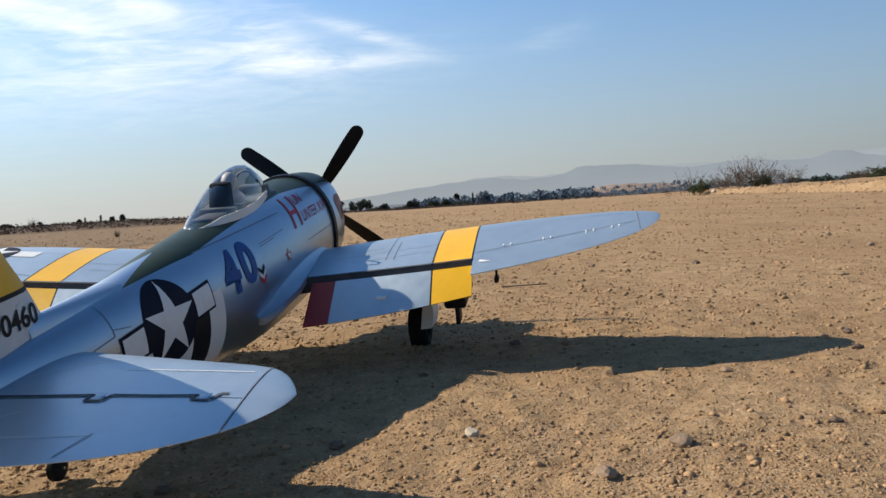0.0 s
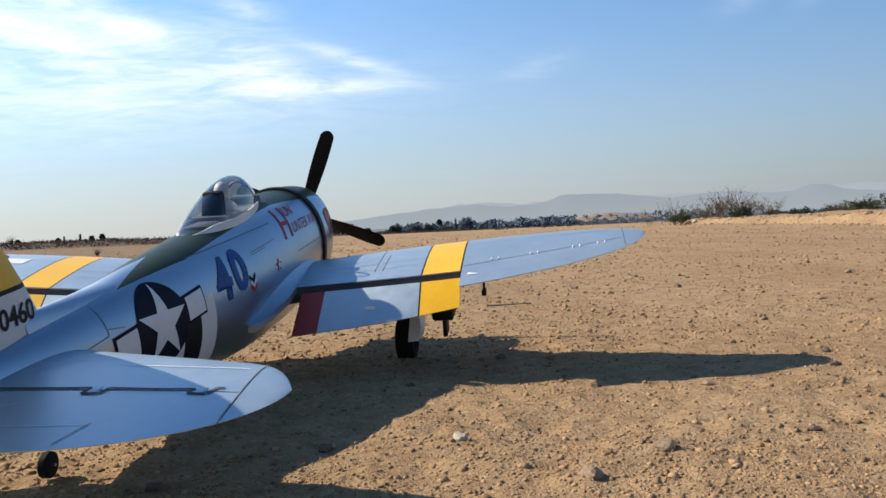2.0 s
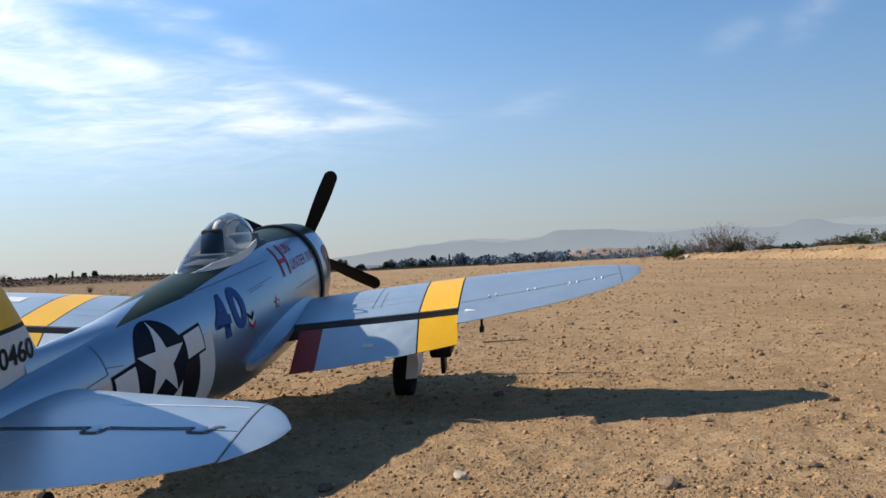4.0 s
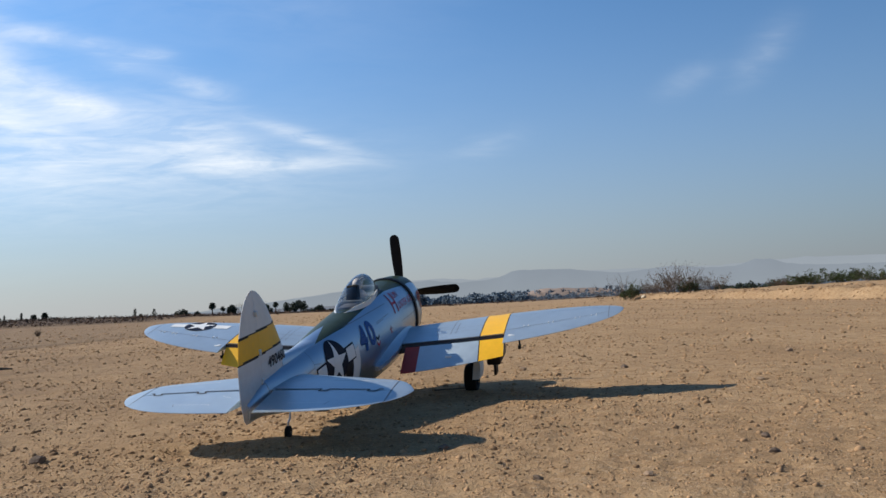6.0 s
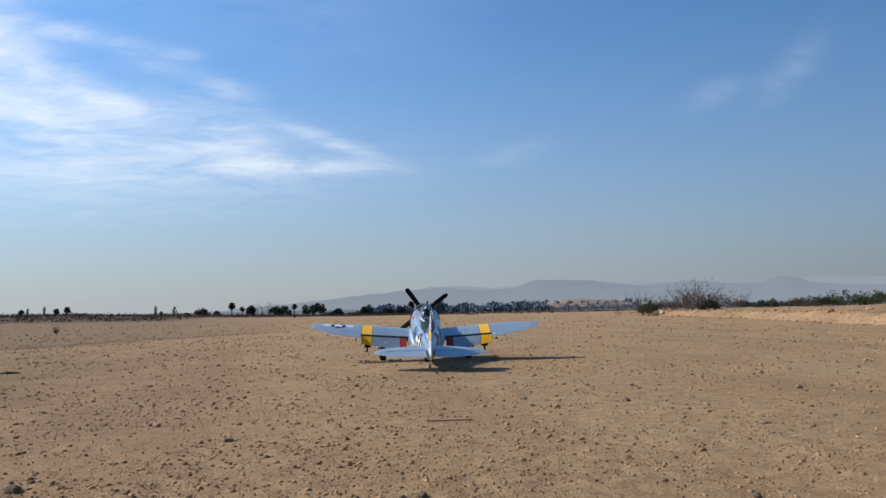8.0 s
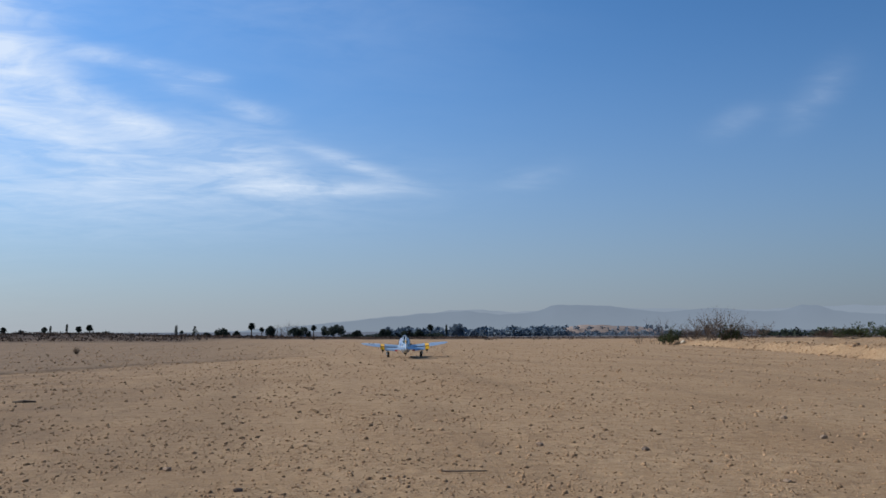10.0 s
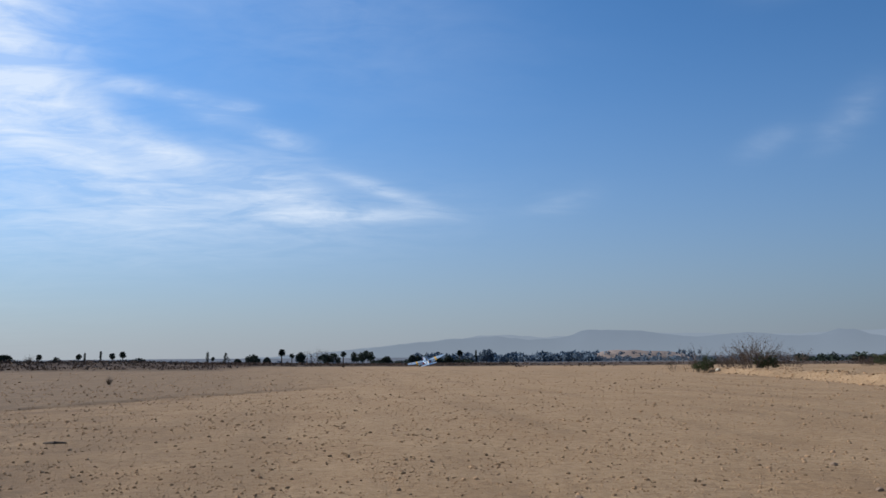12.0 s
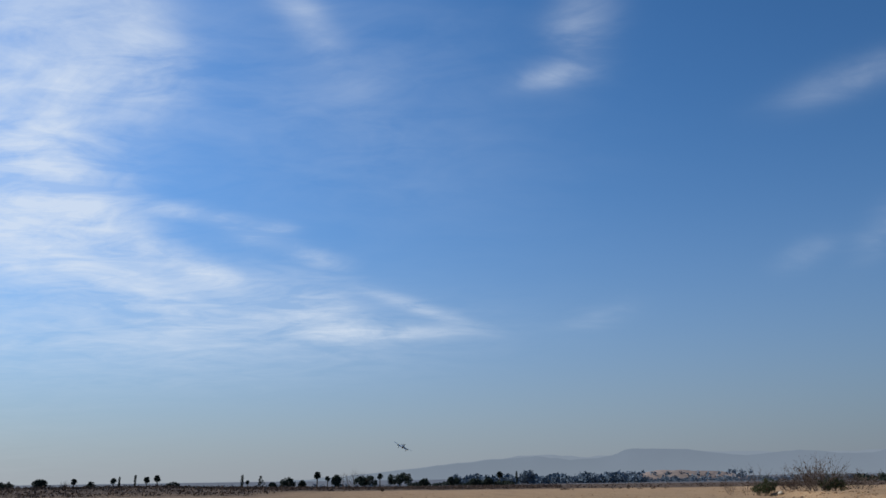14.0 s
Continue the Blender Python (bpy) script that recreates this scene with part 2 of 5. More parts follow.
def fuselage_paint():
    """Silver, with the green spine and the black and white half bands that the scheme has."""
    mt = bpy.data.materials.new("fuselage_paint")
    mt.use_nodes = True
    nt, L, m, ns, step, mix, (X, Y, Z) = graph(mt)
    bs = nt.nodes["Principled BSDF"]
    ax = m("ABSOLUTE", X)
    edge = m("ADD", m("ADD", 0.024, m("MULTIPLY", step(Y, -0.562, -0.40), 0.018)), m("MULTIPLY", step(Y, 0.0, 0.16), 0.018))
    inner = m("MULTIPLY", step(Y, -0.43, -0.565), 0.024)
    green = m("MULTIPLY", m("MULTIPLY", m("LESS_THAN", ax, edge), m("GREATER_THAN", ax, m("SUBTRACT", inner, 0.001))), m("MULTIPLY", m("GREATER_THAN", Z, 0.04), m("GREATER_THAN", Y, -0.566)))
    low = m("MULTIPLY", m("LESS_THAN", Z, m("MULTIPLY_ADD", Y, 0.08, 0.068)), m("MULTIPLY", m("GREATER_THAN", Y, -0.615), m("LESS_THAN", Y, -0.388)))
    dark = m("LESS_THAN", m("FRACT", m("DIVIDE", m("ADD", Y, 0.570), 0.0925)), 0.5)
    soft = step(ns(7), 0.3, 0.7)
    c = mix(soft, (0.36, 0.43, 0.51), (0.41, 0.485, 0.565))
    c = mix(low, c, mix(dark, (0.72, 0.72, 0.70), (0.012, 0.012, 0.016)))
    c = mix(green, c, mix(soft, (0.020, 0.032, 0.020), (0.034, 0.050, 0.030)))
    L(c, bs.inputs["Base Color"])
    painted = m("MINIMUM", m("ADD", green, low), 1.0)
    L(m("MULTIPLY", m("SUBTRACT", 1.0, painted), 0.93), bs.inputs["Metallic"])
    L(m("ADD", m("MULTIPLY", ns(50, 3), 0.14), m("MULTIPLY_ADD", painted, 0.08, 0.27)), bs.inputs["Roughness"])
    L(m("MULTIPLY_ADD", painted, -0.35, 0.5), bs.inputs["Specular IOR Level"])
    b = nt.nodes.new("ShaderNodeBump")
    b.inputs["Distance"].default_value = 0.00012
    L(ns(25), b.inputs["Height"])
    L(b.outputs[0], bs.inputs["Normal"])
    return mt


def soil_mat():
    """Loose sandy soil: grit, stains, a greyer graded strip, brown weed cover past the field's edge, and distance haze
    painted in.
    """
    mt = bpy.data.materials.new("sandy_soil")
    mt.use_nodes = True
    nt, L, m, ns, step, mix, (X, Y, Z) = graph(mt)
    bs = nt.nodes["Principled BSDF"]
    c = mix(step(ns(1.2, 5), 0.3, 0.7), (0.345, 0.217, 0.112), (0.448, 0.302, 0.167))
    c = mix(step(ns(16, 5, 0.7), 0.42, 0.72), c, (0.252, 0.155, 0.080))
    c = mix(step(ns(120, 3, 0.7), 0.56, 0.72), c, (0.487, 0.370, 0.252))
    c = mix(step(ns(75, 3, 0.7), 0.60, 0.74), c, (0.168, 0.105, 0.059))
    c = mix(m("MULTIPLY", step(ns(26, 4, 0.75), 0.54, 0.66), 0.42), c, (0.185, 0.115, 0.062))
    # faint wheel lanes along the field
    lane = nt.nodes.new("ShaderNodeTexNoise")
    lane.inputs["Scale"].default_value, lane.inputs["Detail"].default_value = 1.0, 5
    mp = nt.nodes.new("ShaderNodeMapping")
    mp.inputs["Scale"].default_value, mp.inputs["Rotation"].default_value = (1.7, 0.14, 1), (0, 0, radians(12))
    tc = nt.nodes.new("ShaderNodeTexCoord")
    L(tc.outputs["Object"], mp.inputs[0])
    L(mp.outputs[0], lane.inputs[0])
    c = mix(m("MULTIPLY", step(lane.outputs[0], 0.50, 0.68), 0.45), c, (0.235, 0.155, 0.088))
    side = m("ADD", m("MULTIPLY", m("ADD", X, 3.64), -0.866), m("MULTIPLY", m("SUBTRACT", Y, 8.86), 0.5))
    side = m("ADD", side, m("MULTIPLY", m("SUBTRACT", ns(0.9, 4), 0.5), 0.6))
    west = step(m("DIVIDE", X, m("MAXIMUM", Y, 0.5)), 0.06, -0.14)
    grey = m("MULTIPLY", m("MULTIPLY", step(side, -0.05, 0.15), west), 0.5)
    # browner, less trodden soil away from the strip
    loose = m("MULTIPLY", m("MULTIPLY", step(m("DIVIDE", X, m("MAXIMUM", Y, 0.5)), -0.02, -0.38), step(Y, 1.6, 3.5)), step(ns(1.8, 5, 0.65), 0.30, 0.62))
    c = mix(m("MULTIPLY", loose, 0.78), c, (0.181, 0.119, 0.071))
    c = mix(grey, c, mix(step(ns(3, 5), 0.3, 0.7), (0.139, 0.096, 0.062), (0.223, 0.158, 0.102)))
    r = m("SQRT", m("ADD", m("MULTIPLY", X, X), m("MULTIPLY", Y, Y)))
    # the bare strip reaches further out along the middle of the field
    open_side = step(m("DIVIDE", X, m("MAXIMUM", Y, 0.5)), -0.16, 0.04)
    weed = m("MULTIPLY", step(m("ADD", r, m("MULTIPLY", m("SUBTRACT", ns(0.12, 4), 0.5), 8.0)), m("MULTIPLY_ADD", open_side, 20.0, 31.0), m("MULTIPLY_ADD", open_side, 20.0, 37.0)), 0.92)
    c = mix(weed, c, mix(step(ns(0.25, 5), 0.3, 0.7), (0.055, 0.036, 0.026), (0.109, 0.074, 0.052)))
    # distance haze is mixed into the soil colour as blue-grey
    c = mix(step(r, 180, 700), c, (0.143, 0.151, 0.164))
    # shade of the shallow rut, put into the colour as a broken dark line
    rut_shade = m("MULTIPLY", m("MULTIPLY", m("SUBTRACT", 1.0, step(m("ABSOLUTE", side), 0.10, 0.32)), step(ns(2.5, 3), 0.35, 0.6)), m("MULTIPLY", west, 0.7))
    c = mix(rut_shade, c, (0.126, 0.084, 0.052))
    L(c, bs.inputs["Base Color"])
    bs.inputs["Roughness"].default_value = 0.95
    bs.inputs["Specular IOR Level"].default_value = 0.12
    b = nt.nodes.new("ShaderNodeBump")
    b.inputs["Distance"].default_value = 0.012
    L(m("ADD", m("MULTIPLY", ns(55, 6, 0.7), 0.6), m("MULTIPLY", ns(170, 3, 0.7), 0.4)), b.inputs["Height"])
    L(b.outputs[0], bs.inputs["Normal"])
    return mt


GLASS = glass_mat()
FUSELAGE_PAINT = fuselage_paint()
GAP = mat("hinge_gap_dark", (0.050, 0.053, 0.062), 0.7, 0, 0.1, 30)
SOIL = soil_mat()
PEBBLE = mat("soil_clods", (0.32, 0.200, 0.108), 0.95, 0, 0.15, 14, 0.002, 200, per_piece=0.4, spec=0.2)
STONE = mat("grey_brown_stone", (0.31, 0.215, 0.14), 0.9, 0, 0.18, 30, 0.003, 120, spec=0.25)
STONE_DARK = mat("dark_grey_stone", (0.14, 0.10, 0.072), 0.9, 0, 0.2, 30, 0.003, 120, spec=0.25)
STONE_PALE = mat("pale_stone", (0.52, 0.44, 0.33), 0.9, 0, 0.12, 30, 0.003, 120, spec=0.25)
WEED = mat("dry_weeds", (0.105, 0.070, 0.050), 0.95, 0, 0.25, 0.4, per_piece=0.3, spec=0.1)
LEAF = mat("dusty_dark_leaves", (0.030, 0.040, 0.026), 0.8, 0, 0.25, 0.8, per_piece=0.5, spec=0.2)
LEAF_GREEN = mat("green_shrub_leaves", (0.042, 0.056, 0.018), 0.8, 0, 0.25, 3, per_piece=0.5, spec=0.2)
TWIG = mat("dry_twigs", (0.12, 0.088, 0.066), 0.9, 0, 0.25, 8, per_piece=0.35, spec=0.15)
BARK = mat("bark", (0.10, 0.075, 0.055), 0.9, 0, 0.25, 6, spec=0.15)
# leaf colour with the air's haze painted in, paler and bluer than the near trees
FAR_LEAF = mat("haze_tinted_far_trees", (0.125, 0.158, 0.19), 0.95, 0, 0.12, 0.1, per_piece=0.3, spec=0.05)
FAR_SOIL = mat("hazy_far_hill", (0.25, 0.195, 0.16), 0.95, 0, 0.25, 0.03, spec=0.05)


# ---- small tools ----
def part(name, bm, material, parent, label="", smooth=True):
    """Links a bmesh as one mesh object under a thing or a part. material may be a list for face material indices."""
    me = bpy.data.meshes.new(name)
    bm.normal_update()
    bm.to_mesh(me)
    bm.free()
    for mt in (material if isinstance(material, (list, tuple)) else [material]):
        me.materials.append(mt)
    if smooth:
        me.polygons.foreach_set("use_smooth", [True] * len(me.polygons))
        me.set_sharp_from_angle(angle=radians(38))
    ob = new(name, me)
    ob.parent = parent
    if label:
        tagged(ob, label)
    return ob


def empty_thing(name, m=None, **tags):
    ob = new(name)
    ob.empty_display_size = 0.1
    if m is not None:
        ob.matrix_world = m
    return tagged(ob, **tags)


def mesh_np(name, verts, faces, material, smooth=False):
    """A mesh from arrays: verts (n, 3), faces (k, 3 or 4)."""
    me = bpy.data.meshes.new(name)
    verts, faces = np.asarray(verts, np.float32), np.asarray(faces, np.int32)
    me.vertices.add(len(verts))
    me.vertices.foreach_set("co", verts.ravel())
    k = faces.shape[1]
    me.loops.add(faces.size)
    me.loops.foreach_set("vertex_index", faces.ravel())
    me.polygons.add(len(faces))
    me.polygons.foreach_set("loop_start", np.arange(len(faces), dtype=np.int32) * k)
    me.update(calc_edges=True)
    me.materials.append(material)
    if smooth:
        me.polygons.foreach_set("use_smooth", [True] * len(me.polygons))
    return new(name, me)


def loft(bm, rings, closed=True, caps=(True, True), index=None):
    """Skins a list of rings (lists of points). index(i, j): the material of the face between rings i, i + 1 at j."""
    rows = [[bm.verts.new(p) for p in r] for r in rings]
    n = len(rings[0])
    for i in range(len(rows) - 1):
        for j in range(n if closed else n - 1):
            k = (j + 1) % n
            f = bm.faces.new((rows[i][j], rows[i][k], rows[i + 1][k], rows[i + 1][j]))
            if index:
                f.material_index = index(i, j)
    if caps[0]:
        bm.faces.new(rows[0][::-1])
    if caps[1]:
        bm.faces.new(rows[-1])
    return rows


def fix(bm):
    bmesh.ops.remove_doubles(bm, verts=bm.verts, dist=1e-5)
    bmesh.ops.recalc_face_normals(bm, faces=bm.faces)
    return bm


def box(bm, lo, hi, bevel=0.0):
    m = Matrix.Translation([(a + b) / 2 for a, b in zip(lo, hi)]) @ Matrix.Diagonal([b - a for a, b in zip(lo, hi)] + [1])
    r = bmesh.ops.create_cube(bm, size=1, matrix=m)
    if bevel:
        es = list({e for v in r["verts"] for e in v.link_edges})
        bmesh.ops.bevel(bm, geom=es, offset=bevel, segments=2, affect="EDGES", profile=0.5)
    return bm


def tube(bm, a, b, ra, rb=None, seg=10):
    a, b = Vector(a), Vector(b)
    rb = ra if rb is None else rb
    q = (b - a).to_track_quat("Z", "Y").to_matrix()
    rings = [[p + q @ Vector((r * math.cos(t), r * math.sin(t), 0)) for t in [2 * math.pi * k / seg for k in range(seg)]] for p, r in ((a, ra), (b, rb))]
    loft(bm, rings)
    return bm


def lathe(bm, profile, centre, axis="X", seg=28):
    """Turns a closed profile of (along, radius) round an axis through centre."""
    rings = []
    for k in range(seg):
        t = 2 * math.pi * k / seg
        r = []
        for s, rad in profile:
            c, d = rad * math.cos(t), rad * math.sin(t)
            v = (s, c, d) if axis == "X" else (c, s, d)
            r.append(Vector(centre) + Vector(v))
        rings.append(r)
    rings.append(rings[0])
    loft(bm, rings, True, (False, False))
    return fix(bm)


# ---- the model airplane: x to its own side, y forward, z up ----
FUS = [  # y, half width, top, bottom
    (0.336, 0.062, 0.108, -0.066), (0.324, 0.076, 0.119, -0.082), (0.295, 0.087, 0.126, -0.094), (0.245, 0.094, 0.131, -0.102),
    (0.165, 0.098, 0.132, -0.110), (0.05, 0.099, 0.130, -0.117), (-0.1, 0.096, 0.124, -0.119), (-0.2, 0.091, 0.117, -0.115),
    (-0.32, 0.082, 0.110, -0.103), (-0.45, 0.068, 0.102, -0.084), (-0.55, 0.056, 0.093, -0.064), (-0.65, 0.044, 0.084, -0.044),
    (-0.75, 0.031, 0.076, -0.024), (-0.83, 0.019, 0.070, -0.004)]
_fy = np.array([f[0] for f in FUS][::-1])
_fv = np.array([f[1:] for f in FUS][::-1])
_slope = np.gradient(_fv, _fy, axis=0)


def fus(y):
    """Half width, top and bottom of the fuselage at y (smooth between the stations)."""
    y = min(max(y, _fy[0]), _fy[-1])
    i = min(max(int(np.searchsorted(_fy, y)) - 1, 0), len(_fy) - 2)
    h = _fy[i + 1] - _fy[i]
    t = (y - _fy[i]) / h
    a, b, c, d = 2 * t**3 - 3 * t**2 + 1, t**3 - 2 * t**2 + t, -2 * t**3 + 3 * t**2, t**3 - t**2
    return a * _fv[i] + b * h * _slope[i] + c * _fv[i + 1] + d * h * _slope[i + 1]


POW = 2.15


def ring_at(y, n=64, grow=0.0):
    hw, zt, zb = fus(y)
    zc, h = (zt + zb) / 2, (zt - zb) / 2
    out = []
    for k in range(n):
        t = 2 * math.pi * k / n
        c, s = math.cos(t), math.sin(t)
        out.append(Vector(((hw + grow) * math.copysign(abs(c) ** (2 / POW), c), y, zc + (h + grow) * math.copysign(abs(s) ** (2 / POW), s))))
    return out


def side_x(y, z):
    hw, zt, zb = fus(y)
    zc, h = (zt + zb) / 2, (zt - zb) / 2
    return hw * max(0.0, 1 - min(1, abs((z - zc) / h)) ** POW) ** (1 / POW)


def onto_side(bm, side, lift):
    """Lays a flat figure drawn in (y, z) on the fuselage's flank."""
    for _ in range(6):
        es = [e for e in bm.edges if e.calc_length() > 0.010]
        if not es:
            break
        bmesh.ops.subdivide_edges(bm, edges=es, cuts=1)
        bmesh.ops.triangulate(bm, faces=[f for f in bm.faces if len(f.verts) > 4])
    for v in bm.verts:
        y, z = v.co.x, v.co.y
        v.co = Vector((side * (side_x(y, z) + lift), y, z))
    return bm


def polygon(bm, pts):
    f = bm.faces.new([bm.verts.new((a, b, 0)) for a, b in pts])
    bmesh.ops.triangulate(bm, faces=[f])
    return bm


def star_points(cx, cy, r, turn=0.0, inner=0.382):
    return [(cx + (r if k % 2 == 0 else r * inner) * math.sin(turn + k * math.pi / 5), cy + (r if k % 2 == 0 else r * inner) * math.cos(turn + k * math.pi / 5)) for k in range(10)]


def disc_points(cx, cy, r, n=40):
    return [(cx + r * math.cos(2 * math.pi * k / n), cy + r * math.sin(2 * math.pi * k / n)) for k in range(n)]


def text_bm(text, size, shear=0.0, bold=0.0):
    cu = bpy.data.curves.new("text", "FONT")
    cu.body, cu.size, cu.shear, cu.offset = text, size, shear, bold
    ob = bpy.data.objects.new("text", cu)
    me = ob.to_mesh()
    bm = bmesh.new()
    bm.from_mesh(me)
    ob.to_mesh_clear()
    bpy.data.objects.remove(ob)
    bpy.data.curves.remove(cu)
    bmesh.ops.triangulate(bm, faces=bm.faces)
    return bm


def place_text(bm, lo, hi, flip=False):
    """Scales a flat text to fill the box lo..hi of (y, z)."""
    xs, ys = [v.co.x for v in bm.verts], [v.co.y for v in bm.verts]
    for v in bm.verts:
        a = (v.co.x - min(xs)) / (max(xs) - min(xs))
        b = (v.co.y - min(ys)) / (max(ys) - min(ys))
        if flip:
            a = 1 - a
        v.co = Vector((lo[0] + a * (hi[0] - lo[0]), lo[1] + b * (hi[1] - lo[1]), 0))
    return bm


plane = empty_thing("model_airplane", label="silver radio-controlled model fighter with yellow bands standing on sandy soil", category="model airplane")


def fuselage():
    ys = sorted(set([round(float(v), 4) for v in np.linspace(-0.83, 0.157, 70)] + [-0.366, -0.42, -0.47, -0.52, -0.57, -0.62]))
    rings = [ring_at(y) for y in ys]

    bm = bmesh.new()
    loft(bm, rings)
    f = part("fuselage", fix(bm), FUSELAGE_PAINT, plane, "silver fuselage with green spine and striped rear")
    # cowling, with an open mouth
    bm = bmesh.new()
    ys2 = [0.173, 0.19, 0.21, 0.235, 0.26, 0.285, 0.305, 0.318, 0.326, 0.332, 0.336]
    rings2 = [ring_at(y) for y in ys2]
    inner = [[Vector((p.x * k, y, (p.z - 0.021) * k + 0.021)) for p in rings2[-1]] for y, k in ((0.334, 0.94), (0.318, 0.90), (0.26, 0.90))]
    loft(bm, rings2 + inner, caps=(True, True))
    c = part("cowling", fix(bm), FUSELAGE_PAINT, plane, "silver engine cowling with green top")
    bm = bmesh.new()
    loft(bm, [ring_at(0.155, grow=0.0005), ring_at(0.157, grow=0.005), ring_at(0.173, grow=0.0055), ring_at(0.1745, grow=0.0005)])
    part("cowl_flap_ring", fix(bm), BLACK, plane, "black ring behind the cowling")
    # dummy radial engine: crankcase and nine cylinders
    bm = bmesh.new()
    lathe(bm, [(0.26, 0.0001), (0.26, 0.034), (0.31, 0.030), (0.345, 0.016), (0.355, 0.0001)], (0, 0, 0.048), "Y", 24)
    eng = part("dummy_engine", bm, GREY_PLASTIC, plane, "dark grey dummy radial engine")
    for k in range(9):
        t = 2 * math.pi * k / 9
        bm = bmesh.new()
        d = Vector((math.sin(t), 0, math.cos(t)))
        tube(bm, Vector((0, 0.295, 0.046)) + d * 0.028, Vector((0, 0.295, 0.046)) + d * 0.050, 0.009, 0.009, 8)
        part("cylinder", fix(bm), GREY_PLASTIC, eng)
    # markings on both flanks
    for s in (1, -1):
        fl = s < 0

        def mark(name, pts, m, lift, label=""):
            bm = bmesh.new()
            polygon(bm, pts)
            part(name, onto_side(bm, s, lift), m, f, label, False)

        cy, cz, lean = -0.522, 0.027, 0.075

        def quad(y0, y1, h):
            return [(y0, cz + (y0 - cy) * lean - h), (y1, cz + (y1 - cy) * lean - h), (y1, cz + (y1 - cy) * lean + h), (y0, cz + (y0 - cy) * lean + h)]

        mark("insignia_border", quad(-0.629, -0.413, 0.0205), NAVY, 0.0006)
        mark("insignia_disc", disc_points(cy, cz, 0.0565), NAVY, 0.0010, "dark navy insignia disc")
        mark("insignia_bar", quad(-0.625, -0.581, 0.0165), WHITE, 0.0015)
        mark("insignia_bar", quad(-0.463, -0.417, 0.0165), WHITE, 0.0015)
        mark("insignia_star", star_points(cy, cz, 0.055, 0.06), WHITE, 0.0019, "white five-pointed star")
        for text, lo, hi, m, lab in (("4", (-0.372, 0.014), (-0.320, 0.080), BLUE, "blue numeral four"), ("0", (-0.311, 0.017), (-0.262, 0.083), BLUE, "blue numeral zero"),
                                     ("H", (-0.064, 0.060), (0.004, 0.113), LETTER_RED, "red hand-painted name"), ("UN", (0.004, 0.095), (0.056, 0.111), LETTER_RED, "red hand-painted name"),
                                     ("UNTER XVI", (-0.004, 0.064), (0.148, 0.083), LETTER_RED, "red hand-painted name")):
            bm = place_text(text_bm(text, 0.1, 0.12 if m is BLUE else 0.45, 0.004 if m is BLUE else 0.0), lo, hi, fl)
            part("numeral" if m is BLUE else "lettering", onto_side(bm, s, 0.0011), m, f, lab, False)
        mark("small_star", star_points(-0.133, 0.026, 0.0145), LETTER_RED, 0.0008)
        mark("small_star", star_points(-0.133, 0.026, 0.0085), WHITE, 0.0013, "small white star edged in red")
        for k, m in enumerate((NAVY, WHITE, LETTER_RED)):
            z = 0.030 - 0.008 * k
            mark("chevron", [(-0.264, z), (-0.252, z - 0.009), (-0.240, z), (-0.240, z + 0.0065), (-0.252, z - 0.0025), (-0.264, z + 0.0065)], m, 0.0009)
        # nose badge: a plain red patch with a dark core
        bm = bmesh.new()
        pts = [(0.262 + 0.033 * math.cos(t) * (1 + 0.22 * math.sin(3 * t)), 0.048 + 0.036 * math.sin(t) * (1 + 0.2 * math.cos(2 * t))) for t in [2 * math.pi * k / 28 for k in range(28)]]
        polygon(bm, pts)
        part("nose_badge", onto_side(bm, s, 0.0009), BADGE, c, "plain faded red nose badge", False)
        bm = bmesh.new()
        polygon(bm, disc_points(0.268, 0.040, 0.011, 16))
        part("nose_badge", onto_side(bm, s, 0.0013), NAVY, c, "", False)
        # panel joints and stencils
        for (y0, z0, y1, z1) in ((-0.40, 0.092, -0.09, 0.096), (-0.632, 0.052, -0.60, 0.046), (-0.225, 0.066, -0.115, 0.070), (-0.225, 0.062, -0.165, 0.0645),
                                 (-0.02, -0.02, 0.15, -0.02), (-0.02, 0.03, 0.15, 0.03), (-0.630, 0.085, -0.632, 0.044), (-0.632, 0.044, -0.72, 0.036), (-0.245, -0.03, -0.245, 0.004), (-0.70, 0.0, -0.635, 0.006)):
            dy, dz = y1 - y0, z1 - z0
            ln = math.hypot(dy, dz)
            ny, nz = -dz / ln * 0.0006, dy / ln * 0.0006
            mark("panel_joint", [(y0 - ny, z0 - nz), (y1 - ny, z1 - nz), (y1 + ny, z1 + nz), (y0 + ny, z0 + nz)], LINE, 0.0005)
    # exhaust outlet under the belly
    bm = bmesh.new()
    box(bm, (-0.026, -0.520, -0.097), (0.026, -0.430, -0.050), 0.012)
    part("supercharger_outlet", bm, BLACK, plane, "dark outlet under the belly")
    return f


